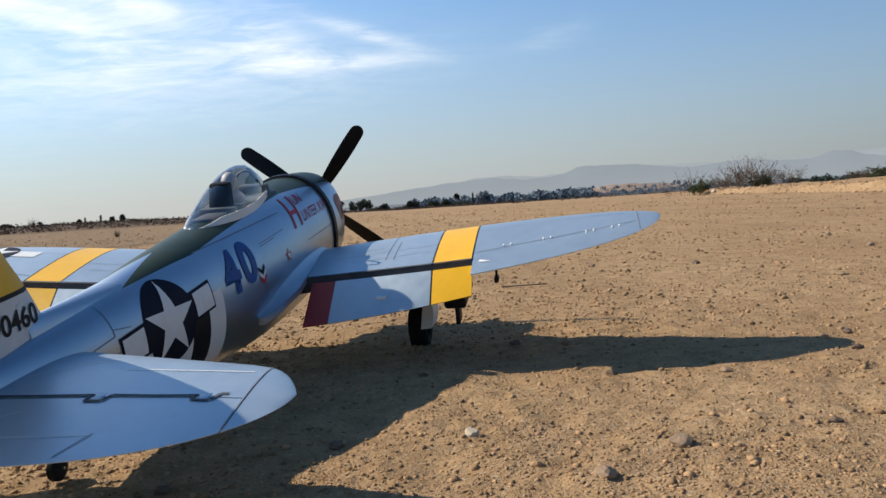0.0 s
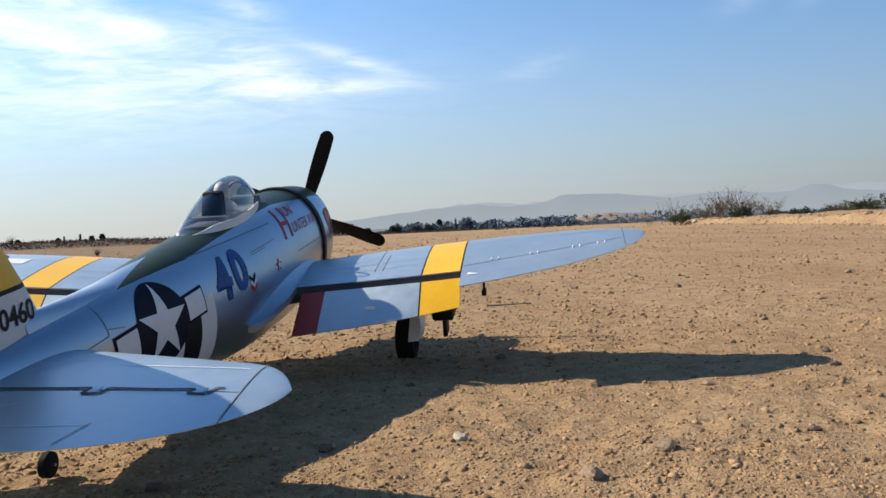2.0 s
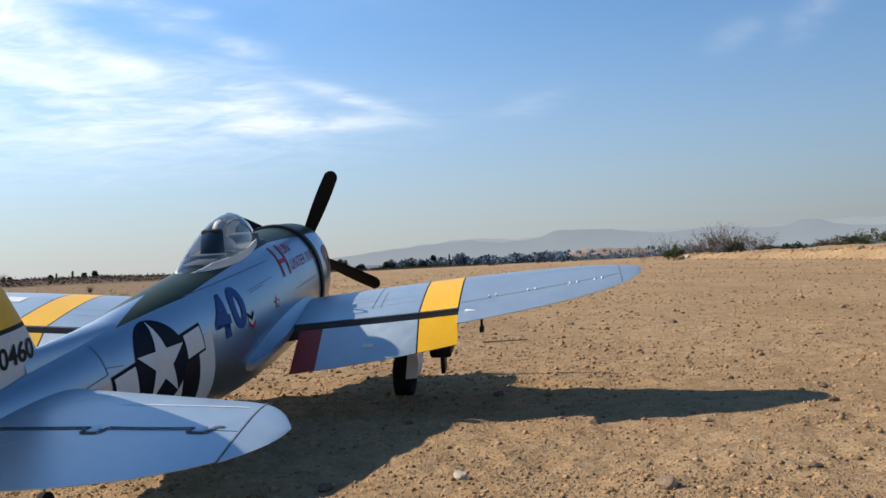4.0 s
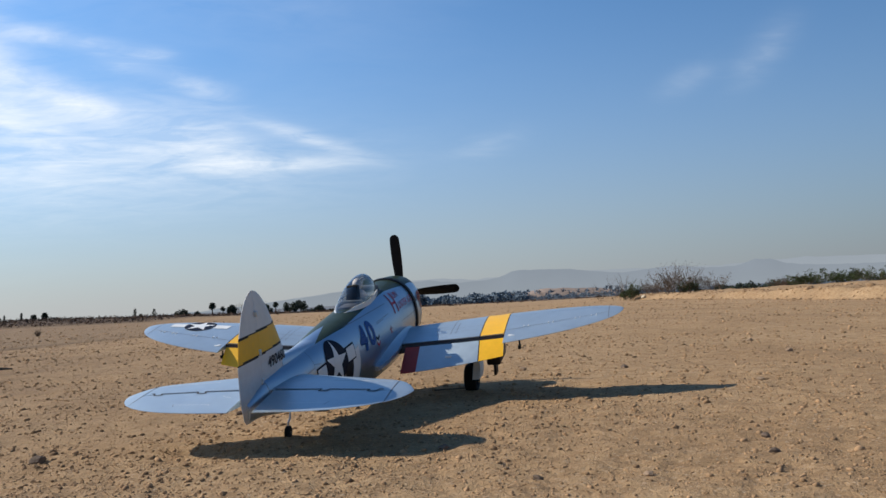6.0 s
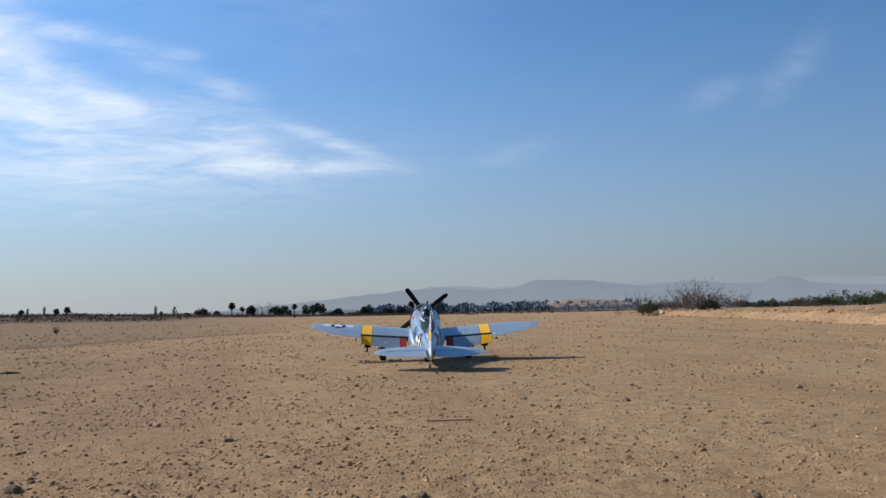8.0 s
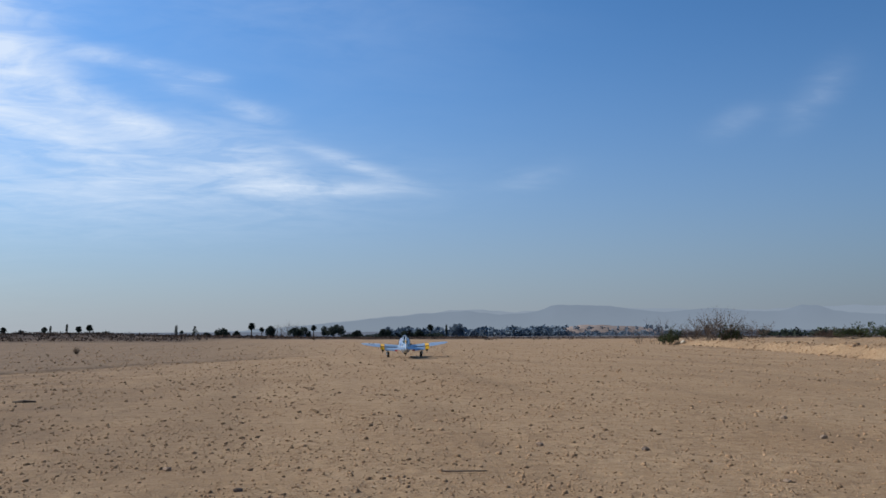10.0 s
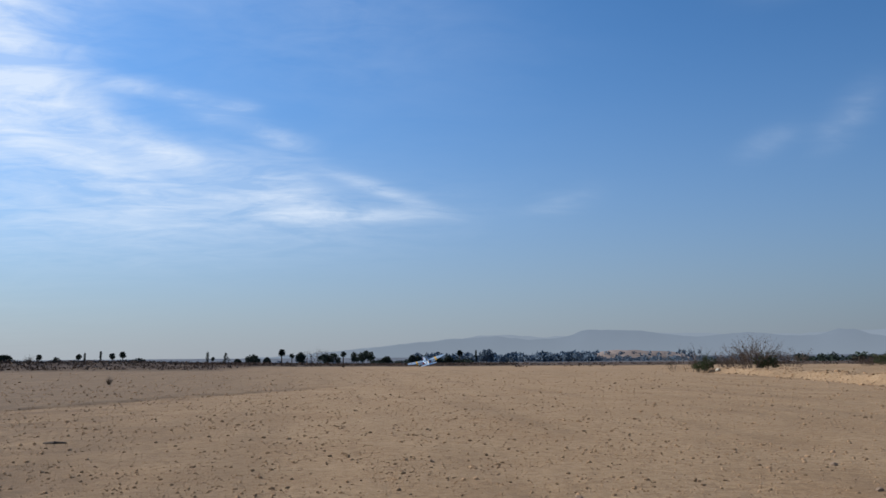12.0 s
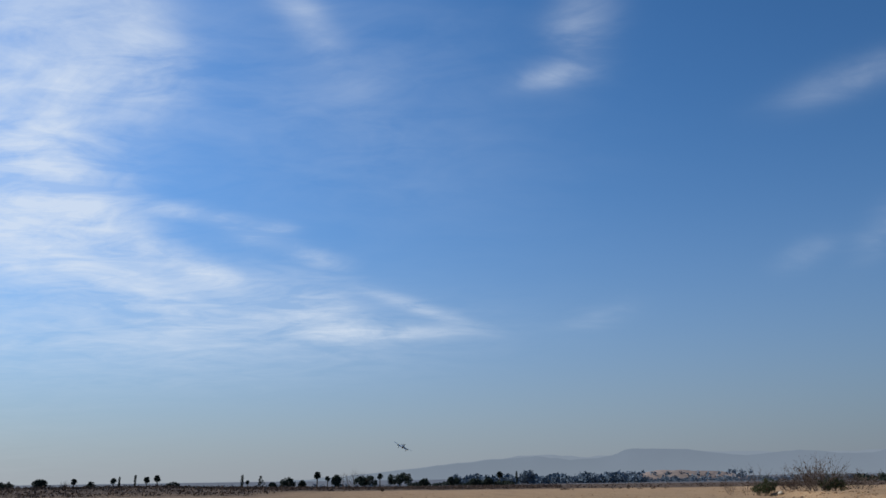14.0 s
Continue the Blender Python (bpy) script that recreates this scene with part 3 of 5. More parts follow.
def canopy():
    def sec(y):
        """Half width and height of the bubble above its sill."""
        u = (y + 0.305) / 0.326
        u = min(max(u, 0.0), 1.0)
        h = 0.062 * (math.sin(math.pi / 2 * u / 0.66) ** 1.30 if u < 0.66 else math.sin(math.pi / 2 * (1 - u) / 0.34) ** 0.72)
        w = 0.042 * (math.sin(math.pi * min(1, max(0.0, u))) ** 0.5)
        return max(w, 0.0015), max(h, 0.0015)

    ys = [-0.305 + 0.326 * (0.5 - 0.5 * math.cos(math.pi * k / 30)) for k in range(31)]
    sill = lambda y: fus(y)[1] + (0.003 if y < -0.05 else 0.001) - 0.004
    rings = []
    for y in ys:
        w, h = sec(y)
        z0 = sill(y) - w * w * 4
        rings.append([Vector((w * math.cos(t), y, z0 + (h + w * w * 4) * math.sin(t) ** 0.9)) for t in [math.pi * k / 20 for k in range(21)]])
    bm = bmesh.new()
    loft(bm, rings, closed=False, caps=(False, False))
    can = part("canopy", fix(bm), GLASS, plane, "clear plastic bubble canopy")
    can.visible_shadow = False
    # sill frame
    bm = bmesh.new()
    for s in (0, -1):
        line = []
        for k, r in enumerate(rings):
            p = r[s]
            out = 0.0022 if s == 0 else -0.0022
            w, h = sec(ys[k])
            # the band keeps a height of about a centimetre
            rise = min(0.010, h * 0.5)
            up = math.asin(min(1.0, (rise / (h + w * w * 4)) ** (1 / 0.9)))
            q = Vector((math.copysign(w * math.cos(up), p.x), p.y, p.z + rise))
            line.append([p + Vector((out, 0, -0.012)), p + Vector((out * 1.2, 0, 0.0)), q + Vector((out * 0.8, 0, 0)), q + Vector((-out * 0.2, 0, 0)), p + Vector((-out, 0, -0.012))])
        loft(bm, line)
    part("sill", fix(bm), FIN_PAINT, can, "white-silver canopy sill")
    # windscreen bow and centre bars
    bm = bmesh.new()
    y, g = -0.030, 1.010
    w, h = sec(y)
    z0 = sill(y) - w * w * 4
    pts = [Vector((w * g * math.cos(t), y - 0.022 * math.sin(t), z0 + (h + w * w * 4) * g * math.sin(t) ** 0.9)) for t in [math.pi * k / 16 for k in range(17)]]
    for a, b in zip(pts, pts[1:]):
        tube(bm, a, b, 0.0022, seg=6)
    part("windscreen_bow", bm, GREY_PLASTIC, can, "grey windscreen frame")
    bm = bmesh.new()
    box(bm, (-0.021, -0.192, 0.095), (0.021, -0.166, 0.166), 0.006)
    for v in bm.verts:
        if v.co.z > 0.13:
            v.co.x *= 0.80
            v.co.y += 0.010
    part("headrest", bm, RUBBER, plane, "dark grey seat armour")
    bm = bmesh.new()
    box(bm, (-0.034, -0.20, 0.10), (0.034, 0.01, 0.126), 0.004)
    part("cockpit_floor", bm, INTERIOR, plane)
    bm = bmesh.new()
    box(bm, (-0.020, -0.262, 0.10), (0.020, -0.197, 0.119), 0.004)
    part("rear_deck", bm, GREY_PLASTIC, plane, "blue-grey deck behind the seat")
    bm = bmesh.new()
    bmesh.ops.create_uvsphere(bm, u_segments=16, v_segments=10, radius=0.0155, matrix=Matrix.Translation((0, -0.128, 0.161)) @ Matrix.Diagonal((0.9, 1.05, 1.15, 1)))
    bmesh.ops.create_uvsphere(bm, u_segments=16, v_segments=8, radius=0.024, matrix=Matrix.Translation((0, -0.132, 0.130)) @ Matrix.Diagonal((1.15, 0.7, 0.8, 1)))
    part("pilot_doll", bm, FIGURE, plane, "plain plastic pilot doll")
    bm = bmesh.new()
    box(bm, (-0.028, -0.03, 0.118), (0.028, -0.004, 0.142), 0.006)
    part("instrument_panel", bm, INTERIOR, plane)


# ---- flying surfaces ----
def thick(u, t):
    return 5 * t * (0.2969 * math.sqrt(max(u, 0)) - 0.126 * u - 0.3516 * u**2 + 0.2843 * u**3 - 0.1015 * u**4) + 0.0008


def wing_le(x):
    s = min(x / 0.75, 1)
    return -0.004 + 0.118 * (1 - s**3) ** 0.55


def wing_te(x):
    s = min(x / 0.75, 1)
    return -0.006 - 0.214 * (1 - s**3.4) ** 0.50


def wing_z(x):
    return WING_Z0 + WING_DIHEDRAL * x


WING_Z0, WING_DIHEDRAL, INCIDENCE = -0.048, 0.112, 0.055
FLAP_IN, FLAP_OUT = 0.128, 0.418


def flap_share(x):
    return min(max((x - FLAP_IN) / (FLAP_OUT - FLAP_IN), 0.0), 1.0)


def hinge_u(x):
    """The flap's hinge runs straight, so it takes more of the chord further out."""
    return 0.69 + 0.11 * flap_share(x)


def flap_turn(x):
    return 21.5 + 13.0 * flap_share(x)


def wing_ring(x, ua, ub, side, le=wing_le, te=wing_te, zz=wing_z, t0=0.13, t1=0.085, n=12):
    a, c = le(x), le(x) - te(x)
    t = (t0 + (t1 - t0) * min(x / 0.75, 1)) * max(c, 0.01)
    us = [ub + (ua - ub) * (1 - math.cos(math.pi * k / n)) / 2 if ua > 0 else ub * (1 - math.sin(math.pi / 2 * k / n) ** 1.0) ** 1.0 for k in range(n + 1)]
    us[-1] = ua
    lift = INCIDENCE if zz is wing_z else 0.0
    tilt = lambda u: lift * (a - u * c + 0.06)
    top = [Vector((side * x, a - u * c, zz(x) + tilt(u) + 1.15 * thick(u, t / max(c, 1e-4)) * c)) for u in us]
    bot = [Vector((side * x, a - u * c, zz(x) + tilt(u) - 0.85 * thick(u, t / max(c, 1e-4)) * c)) for u in us[::-1]]
    return top + (bot[1:] if ua == 0 else bot)


def surface(name, xs, ua, ub, side, mats, index, parent, label, turn=None, drop=0.0, rear=None, **kw):
    """A piece of a flying surface between the chord shares ua and ub (numbers or functions of x); turn(x) lowers its trailing edge."""
    at = lambda u, x: u(x) if callable(u) else u
    rings = []
    for x in xs:
        ring = wing_ring(x, at(ua, x), at(ub, x), side, **kw)
        if turn:
            pivot = Vector((side * x, wing_le(x) - at(ua, x) * (wing_le(x) - wing_te(x)), wing_z(x)))
            q = Matrix.Rotation(radians(turn(x)), 3, "X")
            ring = [pivot + q @ (p - pivot) - Vector((0, 0, drop)) for p in ring]
        rings.append(ring)
    bm = bmesh.new()
    last = len(rings[0]) - 1
    loft(bm, rings, index=lambda i, j: rear if rear is not None and j == last else index((xs[i] + xs[i + 1]) / 2))
    return part(name, fix(bm), mats, parent, label)


BAND = (0.348, 0.418)


def band_index(x):
    if abs(x - BAND[0]) < 0.0016 or abs(x - BAND[1]) < 0.0016:
        return 1
    return 2 if BAND[0] < x < BAND[1] else 0


def span_steps(x0, x1, n, extra=()):
    return sorted(set([round(x0 + (x1 - x0) * k / n, 5) for k in range(n + 1)] + [e for e in extra if x0 <= e <= x1]))


EDGES = (BAND[0] - 0.0015, BAND[0] + 0.0015, BAND[1] - 0.0015, BAND[1] + 0.0015)


def wing_top(x, u):
    a, c = wing_le(x), wing_le(x) - wing_te(x)
    t = 0.13 + (0.085 - 0.13) * x / 0.75
    return Vector((x, a - u * c, wing_z(x) + INCIDENCE * (a - u * c + 0.06) + 1.15 * thick(u, t) * c))


def strip_on(bm, fn, a, b, w, side, lift=0.0006, n=14):
    """A narrow strip laid on a surface fn(x, u) from (x, u) a to b."""
    prev = None
    da = Vector((b[0] - a[0], 0.28 * (a[1] - b[1]), 0)).normalized()
    for k in range(n + 1):
        s = k / n
        x, uu = a[0] + (b[0] - a[0]) * s, a[1] + (b[1] - a[1]) * s
        p = fn(x, uu)
        off = Vector((-da.y, da.x, 0)) * w / 2
        q = [Vector((side * v.x, v.y, v.z + lift)) for v in (p - off, p + off)]
        cur = [bm.verts.new(v) for v in q]
        if prev:
            bm.faces.new((prev[0], prev[1], cur[1], cur[0]))
        prev = cur


def wing(side):
    root = 0.06
    tipx = [0.75 * math.sin(radians(a)) for a in (70, 73, 76, 79, 82, 84.5, 87, 88.5, 89.5)]
    xs = span_steps(root, BAND[1] + 0.0015, 22, EDGES)
    w = surface("wing_panel", xs, 0, hinge_u, side, [SILVER_WING, BLACK, YELLOW, GAP], band_index, plane, "silver inner wing with yellow band", rear=3)
    xs = span_steps(BAND[1] + 0.0015, 0.70, 16) + tipx[0:]
    xs = sorted(set(v for v in xs))
    surface("outer_wing", xs, 0, 0.995, side, [SILVER_WING], lambda x: 0, plane, "silver outer wing with rounded tip")
    fx = span_steps(0.128, BAND[1] - 0.0005, 16, (0.128, 0.172, BAND[0] - 0.0015, BAND[0] + 0.0015, BAND[1] - 0.003))
    fl = surface("flap", fx, lambda x: hinge_u(x) + 0.012, 1.0, side, [SILVER_WING, BLACK, YELLOW, RED],
                 lambda x: 3 if x < 0.172 else band_index(x), plane, "lowered flap with red root and yellow band", turn=flap_turn, drop=0.007)
    # dark gap ahead of the flap
    bm = bmesh.new()
    strip_on(bm, wing_top, (0.10, hinge_u(0.10) - 0.016), (BAND[1], hinge_u(BAND[1]) - 0.014), 0.009, side, 0.0008, 20)
    part("hinge_gap", bm, GAP, w, "dark flap hinge gap", False)
    # aileron joint, tip joint, skin joints
    for a, b, wd in (((BAND[1] + 0.004, 0.70), (0.705, 0.62), 0.0018), ((0.712, 0.08), (0.706, 0.95), 0.0016), ((0.15, 0.46), (0.345, 0.46), 0.0012), ((0.15, 0.38), (0.24, 0.38), 0.0012),
                     ((0.255, 0.12), (0.255, 0.6), 0.0012), ((0.27, 0.3), (0.27, 0.6), 0.0012), ((0.42, 0.30), (0.69, 0.26), 0.0010), ((0.19, 0.56), (0.335, 0.56), 0.0010)):
        bm = bmesh.new()
        strip_on(bm, wing_top, a, b, wd, side, 0.0006, 20)
        part("skin_joint", bm, LINE, w, "", False)
    for x in (0.47, 0.54, 0.615, 0.66):
        for dx in (0, 0.013):
            bm = bmesh.new()
            p = wing_top(x + dx, 0.64)
            box(bm, (side * (x + dx) - 0.0012, p.y - 0.010, p.z - 0.003), (side * (x + dx) + 0.0012, p.y + 0.008, p.z + 0.0007), 0.0004)
            part("aileron_hinge", bm, WHITE, w)
    # hinge horn pads on the flap and the aileron
    for x, u in ((0.262, 0.88), (0.440, 0.84)):
        bm = bmesh.new()
        p = wing_top(x, u)
        if x < 0.42:
            hy = wing_le(x) - hinge_u(x) * (wing_le(x) - wing_te(x))
            a = radians(flap_turn(x))
            dy = hy - p.y
            p = Vector((p.x, hy - dy * math.cos(a), p.z - dy * math.sin(a) - 0.006))
        box(bm, (side * x - 0.009, p.y - 0.008, p.z - 0.005), (side * x + 0.009, p.y + 0.008, p.z + 0.0004), 0.0006)
        part("horn_pad", bm, WHITE, w)
    # wing root fillet
    bm = bmesh.new()
    rings = []
    for k in range(19):
        s = k / 18
        y = 0.13 - s * 0.405
        zf = -0.050 + 0.012 * s
        u = min(max((wing_le(0.1) - y) / (wing_le(0.1) - wing_te(0.1)), 0.002), 0.995)
        zt = wing_z(0.11) + 1.15 * thick(u, 0.128) * 0.33 if s < 0.84 else wing_z(0.11) - 0.012 * (s - 0.84) / 0.16
        out = 0.106 + 0.016 * s - (0.05 * (1 - s / 0.12) if s < 0.12 else 0.034 * ((s - 0.72) / 0.28) ** 1.5 if s > 0.72 else 0)
        zi = zt + 0.015 * math.sin(math.pi * min(1, s * 0.9 + 0.1)) ** 0.6 + 0.004
        xi = side_x(y, min(zi, 0.08)) - 0.002
        pts = []
        for j in range(9):
            v = j / 8
            x = xi + (out - xi) * v
            z = zi + (zt + 0.001 - zi) * (1 - (1 - v) ** 2.2)
            pts.append(Vector((side * x, y, z)))
        for j in range(8, -1, -1):
            v = j / 8
            x = xi + (out - xi) * v
            pts.append(Vector((side * x, y, min(pts[j].z - 0.004, zt - 0.010))))
        rings.append(pts)
    loft(bm, rings)
    part("wing_fillet", fix(bm), SILVER, plane, "silver wing root fillet")
    # stores pylon with a small fin, and a gear housing block
    bm = bmesh.new()
    box(bm, (side * 0.379 - 0.020, -0.115, -0.092), (side * 0.379 + 0.020, 0.03, -0.030), 0.006)
    py = part("pylon", bm, BLACK, plane, "black under-wing pylon block")
    bm = bmesh.new()
    box(bm, (side * 0.381 - 0.004, -0.105, -0.124), (side * 0.381 + 0.004, -0.065, -0.088), 0.002)
    part("pylon_fin", bm, BLACK, py)
    bm = bmesh.new()
    box(bm, (side * 0.310 - 0.017, -0.100, -0.088), (side * 0.310 + 0.017, 0.02, -0.035), 0.006)
    part("gear_housing", bm, BLACK, plane, "black landing gear housing")
    bm = bmesh.new()
    tube(bm, (side * 0.455, -0.10, -0.045), (side * 0.455, -0.10, -0.008), 0.0022)
    box(bm, (side * 0.455 - 0.004, -0.112, -0.048), (side * 0.455 + 0.004, -0.092, -0.038), 0.001)
    part("control_horn", bm, BLACK, plane)


def main_gear(side):
    bm = bmesh.new()
    tube(bm, (side * 0.286, 0.040, -0.045), (side * 0.290, 0.055, -0.172), 0.0075, 0.0065, 12)
    tube(bm, (side * 0.272, 0.055, -0.172), (side * 0.306, 0.055, -0.172), 0.004, 0.004, 8)
    g = part("landing_gear_leg", bm, BLACK, plane, "black main landing gear leg")
    c = (side * 0.284, 0.055, -0.172)
    bm = bmesh.new()
    lathe(bm, [(-0.016, 0.024), (-0.020, 0.032), (-0.017, 0.041), (-0.008, 0.0448), (0.008, 0.0448), (0.017, 0.041), (0.020, 0.032), (0.016, 0.024)], c)
    part("tyre", bm, RUBBER, g, "black rubber tyre")
    bm = bmesh.new()
    lathe(bm, [(-0.011, 0.0005), (-0.012, 0.012), (-0.010, 0.0245), (0.010, 0.0245), (0.012, 0.012), (0.011, 0.0005)], c)
    part("rim", bm, GREY_PLASTIC, g)
    # door plate fixed outside the leg
    bm = bmesh.new()
    rings = []
    for k in range(8):
        s = k / 7
        z = -0.102 - 0.062 * s
        # the plate curls from behind the wheel round to its outer side
        xi, xo = 0.302 - 0.008 * s, 0.318 + 0.006 * math.sin(math.pi * s)
        yi = 0.006 - 0.004 * s
        rings.append([Vector((side * xi, yi, z)), Vector((side * (xo - 0.004), yi + 0.004, z)), Vector((side * xo, yi + 0.050, z)), Vector((side * (xo - 0.003), yi + 0.050, z)), Vector((side * (xo - 0.007), yi + 0.007, z)), Vector((side * xi, yi + 0.003, z))])
    loft(bm, rings)
    part("gear_door", fix(bm), WHITE, g, "white gear door plate")


def stab_le(x):
    """Straight swept leading edge that rounds off quickly at the tip."""
    q = min(max((x - 0.245) / 0.070, 0.0), 1.0)
    return -0.664 - 0.26 * min(x, 0.315) - 0.058 * q**3


def stab_te(x):
    s = min(x / 0.315, 1)
    return -0.805 - 0.135 * (1 - s**3.2) ** 0.55


def stab_z(x):
    return 0.036


ELEVATORS = []
ELEVATOR_HINGE = (0.0, -0.823, 0.036)


def tail(side):
    kw = dict(le=stab_le, te=stab_te, zz=stab_z, t0=0.10, t1=0.06)
    hy = -0.823
    xs = span_steps(0.012, 0.272, 12)
    # fixed plane and elevator meet along a straight hinge; the rounded tip belongs to the fixed plane
    def clip(name, x_list, front, label, mats):
        rings = []
        for x in x_list:
            a, b = stab_le(x), stab_te(x)
            uh = (a - hy) / (a - b)
            ring = wing_ring(x, 0 if front else uh + 0.012, uh if front else 1.0, side, n=10, **kw)
            rings.append(ring)
        bm = bmesh.new()
        loft(bm, rings)
        return part(name, fix(bm), mats, plane, label)
    st = clip("tailplane", xs, True, "silver tailplane", SILVER_WING)
    ELEVATORS.append(clip("elevator", span_steps(0.026, 0.272, 12), False, "silver elevator", SILVER_WING))
    tipx = [0.2735 + (0.3148 - 0.2735) * math.sin(radians(a)) for a in (0, 12, 25, 38, 50, 60, 70, 78, 84, 88)]
    surface("tailplane_tip", tipx, 0, 1.0, side, [SILVER_WING], lambda x: 0, plane, "rounded silver tailplane tip", **kw)

    def top(x, u):
        a, c = stab_le(x), stab_le(x) - stab_te(x)
        return Vector((x, a - u * c, stab_z(x) + 1.15 * thick(u, 0.10 - 0.04 * x / 0.75) * c))
    bm = bmesh.new()
    def uh(x, dy=0.0):
        return (stab_le(x) - (hy + dy)) / (stab_le(x) - stab_te(x))
    pts = [(0.026, 0), (0.128, 0), (0.124, -0.012), (0.141, -0.012), (0.146, 0), (0.229, 0), (0.225, -0.009), (0.243, -0.009), (0.249, 0.004), (0.256, 0.004)]
    for (x0, d0), (x1, d1) in zip(pts, pts[1:]):
        strip_on(bm, top, (x0, uh(x0, d0 + 0.002)), (x1, uh(x1, d1 + 0.002)), 0.0042, side, 0.0009, 4)
    part("hinge_gap", bm, GAP, st, "dark elevator hinge gap", False)
    # white strips paint in the highlight along raised seams; grey ones are joints
    for a, b, wd, mt in (((0.125, 0.26), (0.262, 0.20), 0.0016, WHITE), ((0.03, 0.40), (0.10, 0.14), 0.0012, WHITE), ((0.085, 0.83), (0.165, 0.83), 0.0011, WHITE), ((0.165, 0.82), (0.150, 0.97), 0.0013, LINE),
                         ((0.085, 0.83), (0.070, 0.97), 0.0012, WHITE), ((0.2725, 0.03), (0.2725, 0.97), 0.0016, LINE), ((0.05, 0.72), (0.075, 0.66), 0.0012, WHITE)):
        bm = bmesh.new()
        strip_on(bm, top, a, b, wd, side, 0.0007, 8)
        part("skin_joint", bm, mt, st, "", False)
    for x in (0.131, 0.233):
        bm = bmesh.new()
        p = top(x, uh(x))
        box(bm, (side * x - 0.007, p.y - 0.006, p.z - 0.003), (side * x + 0.007, p.y + 0.008, p.z + 0.0006), 0.001)
        part("elevator_hinge", bm, SILVER_WING, st)


def fin():
    le = [(0.055, -0.600), (0.066, -0.66), (0.075, -0.686), (0.128, -0.712), (0.177, -0.742), (0.219, -0.771), (0.243, -0.797), (0.254, -0.815), (0.258, -0.832)]
    te = [(0.0, -0.905), (0.012, -0.920), (0.052, -0.928), (0.114, -0.925), (0.17, -0.911), (0.221, -0.886), (0.243, -0.866), (0.254, -0.848), (0.258, -0.834)]
    lz, ly = zip(*le)
    tz, ty = zip(*te)
    fle = lambda z: float(np.interp(z, lz, ly))
    fte = lambda z: float(np.interp(z, tz, ty))
    hin = -0.832

    def colour(z, y):
        lift = (y + 0.82) * 0.03
        q = z - lift
        if abs(q - 0.125) < 0.0022 or abs(q - 0.174) < 0.0022:
            return 1
        return 2 if 0.125 < q < 0.174 else 0

    def leafy(name, zs, front, label):
        rings = []
        for z in zs:
            a, b = (fle(z), max(hin, fte(z))) if front else (min(hin - 0.0006, fle(z) - 0.001), fte(z))
            a0, b0 = fle(z), fte(z)
            c0 = max(a0 - b0, 0.01)
            tk = 0.095 * (1 - 0.35 * z / 0.26) * min(c0, 0.2)
            n = 10
            us = [k / n for k in range(n + 1)]
            ys = [a + (b - a) * u for u in us]
            half = [max(0.0006, thick(min(max((a0 - y) / c0, 0.0), 1), tk / c0) * c0) for y in ys]
            if front:
                half[0] = 0.0006
            rings.append([Vector((h, y, z)) for h, y in zip(half, ys)] + [Vector((-h, y, z)) for h, y in zip(half[::-1], ys[::-1])])
        bm = bmesh.new()
        loft(bm, rings, index=lambda i, j: colour((zs[i] + zs[i + 1]) / 2, rings[i][j].y))
        return part(name, fix(bm), [FIN_PAINT, BLACK, YELLOW], plane, label)

    zs = sorted(set(list(np.linspace(0.052, 0.2575, 80))))
    fn = leafy("fin", [float(z) for z in zs], True, "white-silver tail fin with yellow band")
    zs = sorted(set(list(np.linspace(0.003, 0.2575, 96))))
    rd = leafy("rudder", [float(z) for z in zs], False, "silver rudder with yellow band")
    for s in (1, -1):
        bm = place_text(text_bm("490460", 0.1, 0.0, 0.002), (-0.803, 0.089), (-0.708, 0.112), s < 0)
        for _ in range(3):
            es = [e for e in bm.edges if e.calc_length() > 0.008]
            if es:
                bmesh.ops.subdivide_edges(bm, edges=es, cuts=1)
        for v in bm.verts:
            y, z = v.co.x, v.co.y
            c0 = fle(z) - fte(z)
            tk = 0.095 * (1 - 0.35 * z / 0.26) * min(c0, 0.2)
            v.co = Vector((s * (thick((fle(z) - y) / c0, tk / c0) * c0 + 0.0009), y, z))
        part("serial_number", bm, BLACK, fn, "black serial number", False)
    for z in (0.07, 0.13, 0.21):
        bm = bmesh.new()
        box(bm, (-0.0092, hin - 0.005, z - 0.006), (0.0092, hin + 0.002, z + 0.006), 0.001)
        part("rudder_hinge", bm, SILVER, rd)
    # tail cone under the rudder
    bm = bmesh.new()
    rings = []
    for k, y in enumerate(np.linspace(-0.828, -0.905, 7)):
        s = k / 6
        hw, zt, zl = 0.019 * (1 - 0.62 * s), 0.070 - 0.028 * s, -0.004 + 0.012 * s
        rings.append([Vector((hw * math.cos(t), float(y), (zt + zl) / 2 + (zt - zl) / 2 * math.sin(t))) for t in [2 * math.pi * j / 20 for j in range(20)]])
    loft(bm, rings)
    part("tail_cone", fix(bm), SILVER, plane, "bare silver tail cone")
    # dorsal fairing from the spine into the fin
    bm = bmesh.new()
    rings = []
    for k, y in enumerate(np.linspace(-0.56, -0.73, 10)):
        s = k / 9
        zt = fus(float(y))[1]
        up = 0.002 + 0.016 * s
        hw = 0.020 * (1 - 0.55 * s)
        rings.append([Vector((hw * math.cos(t) * 1.2, float(y), zt - 0.012 + (up + 0.012) * math.sin(t))) for t in [math.pi * j / 12 for j in range(13)]])
    loft(bm, rings, closed=True)
    part("dorsal_fairing", fix(bm), SILVER, plane)
    # tail wheel
    bm = bmesh.new()
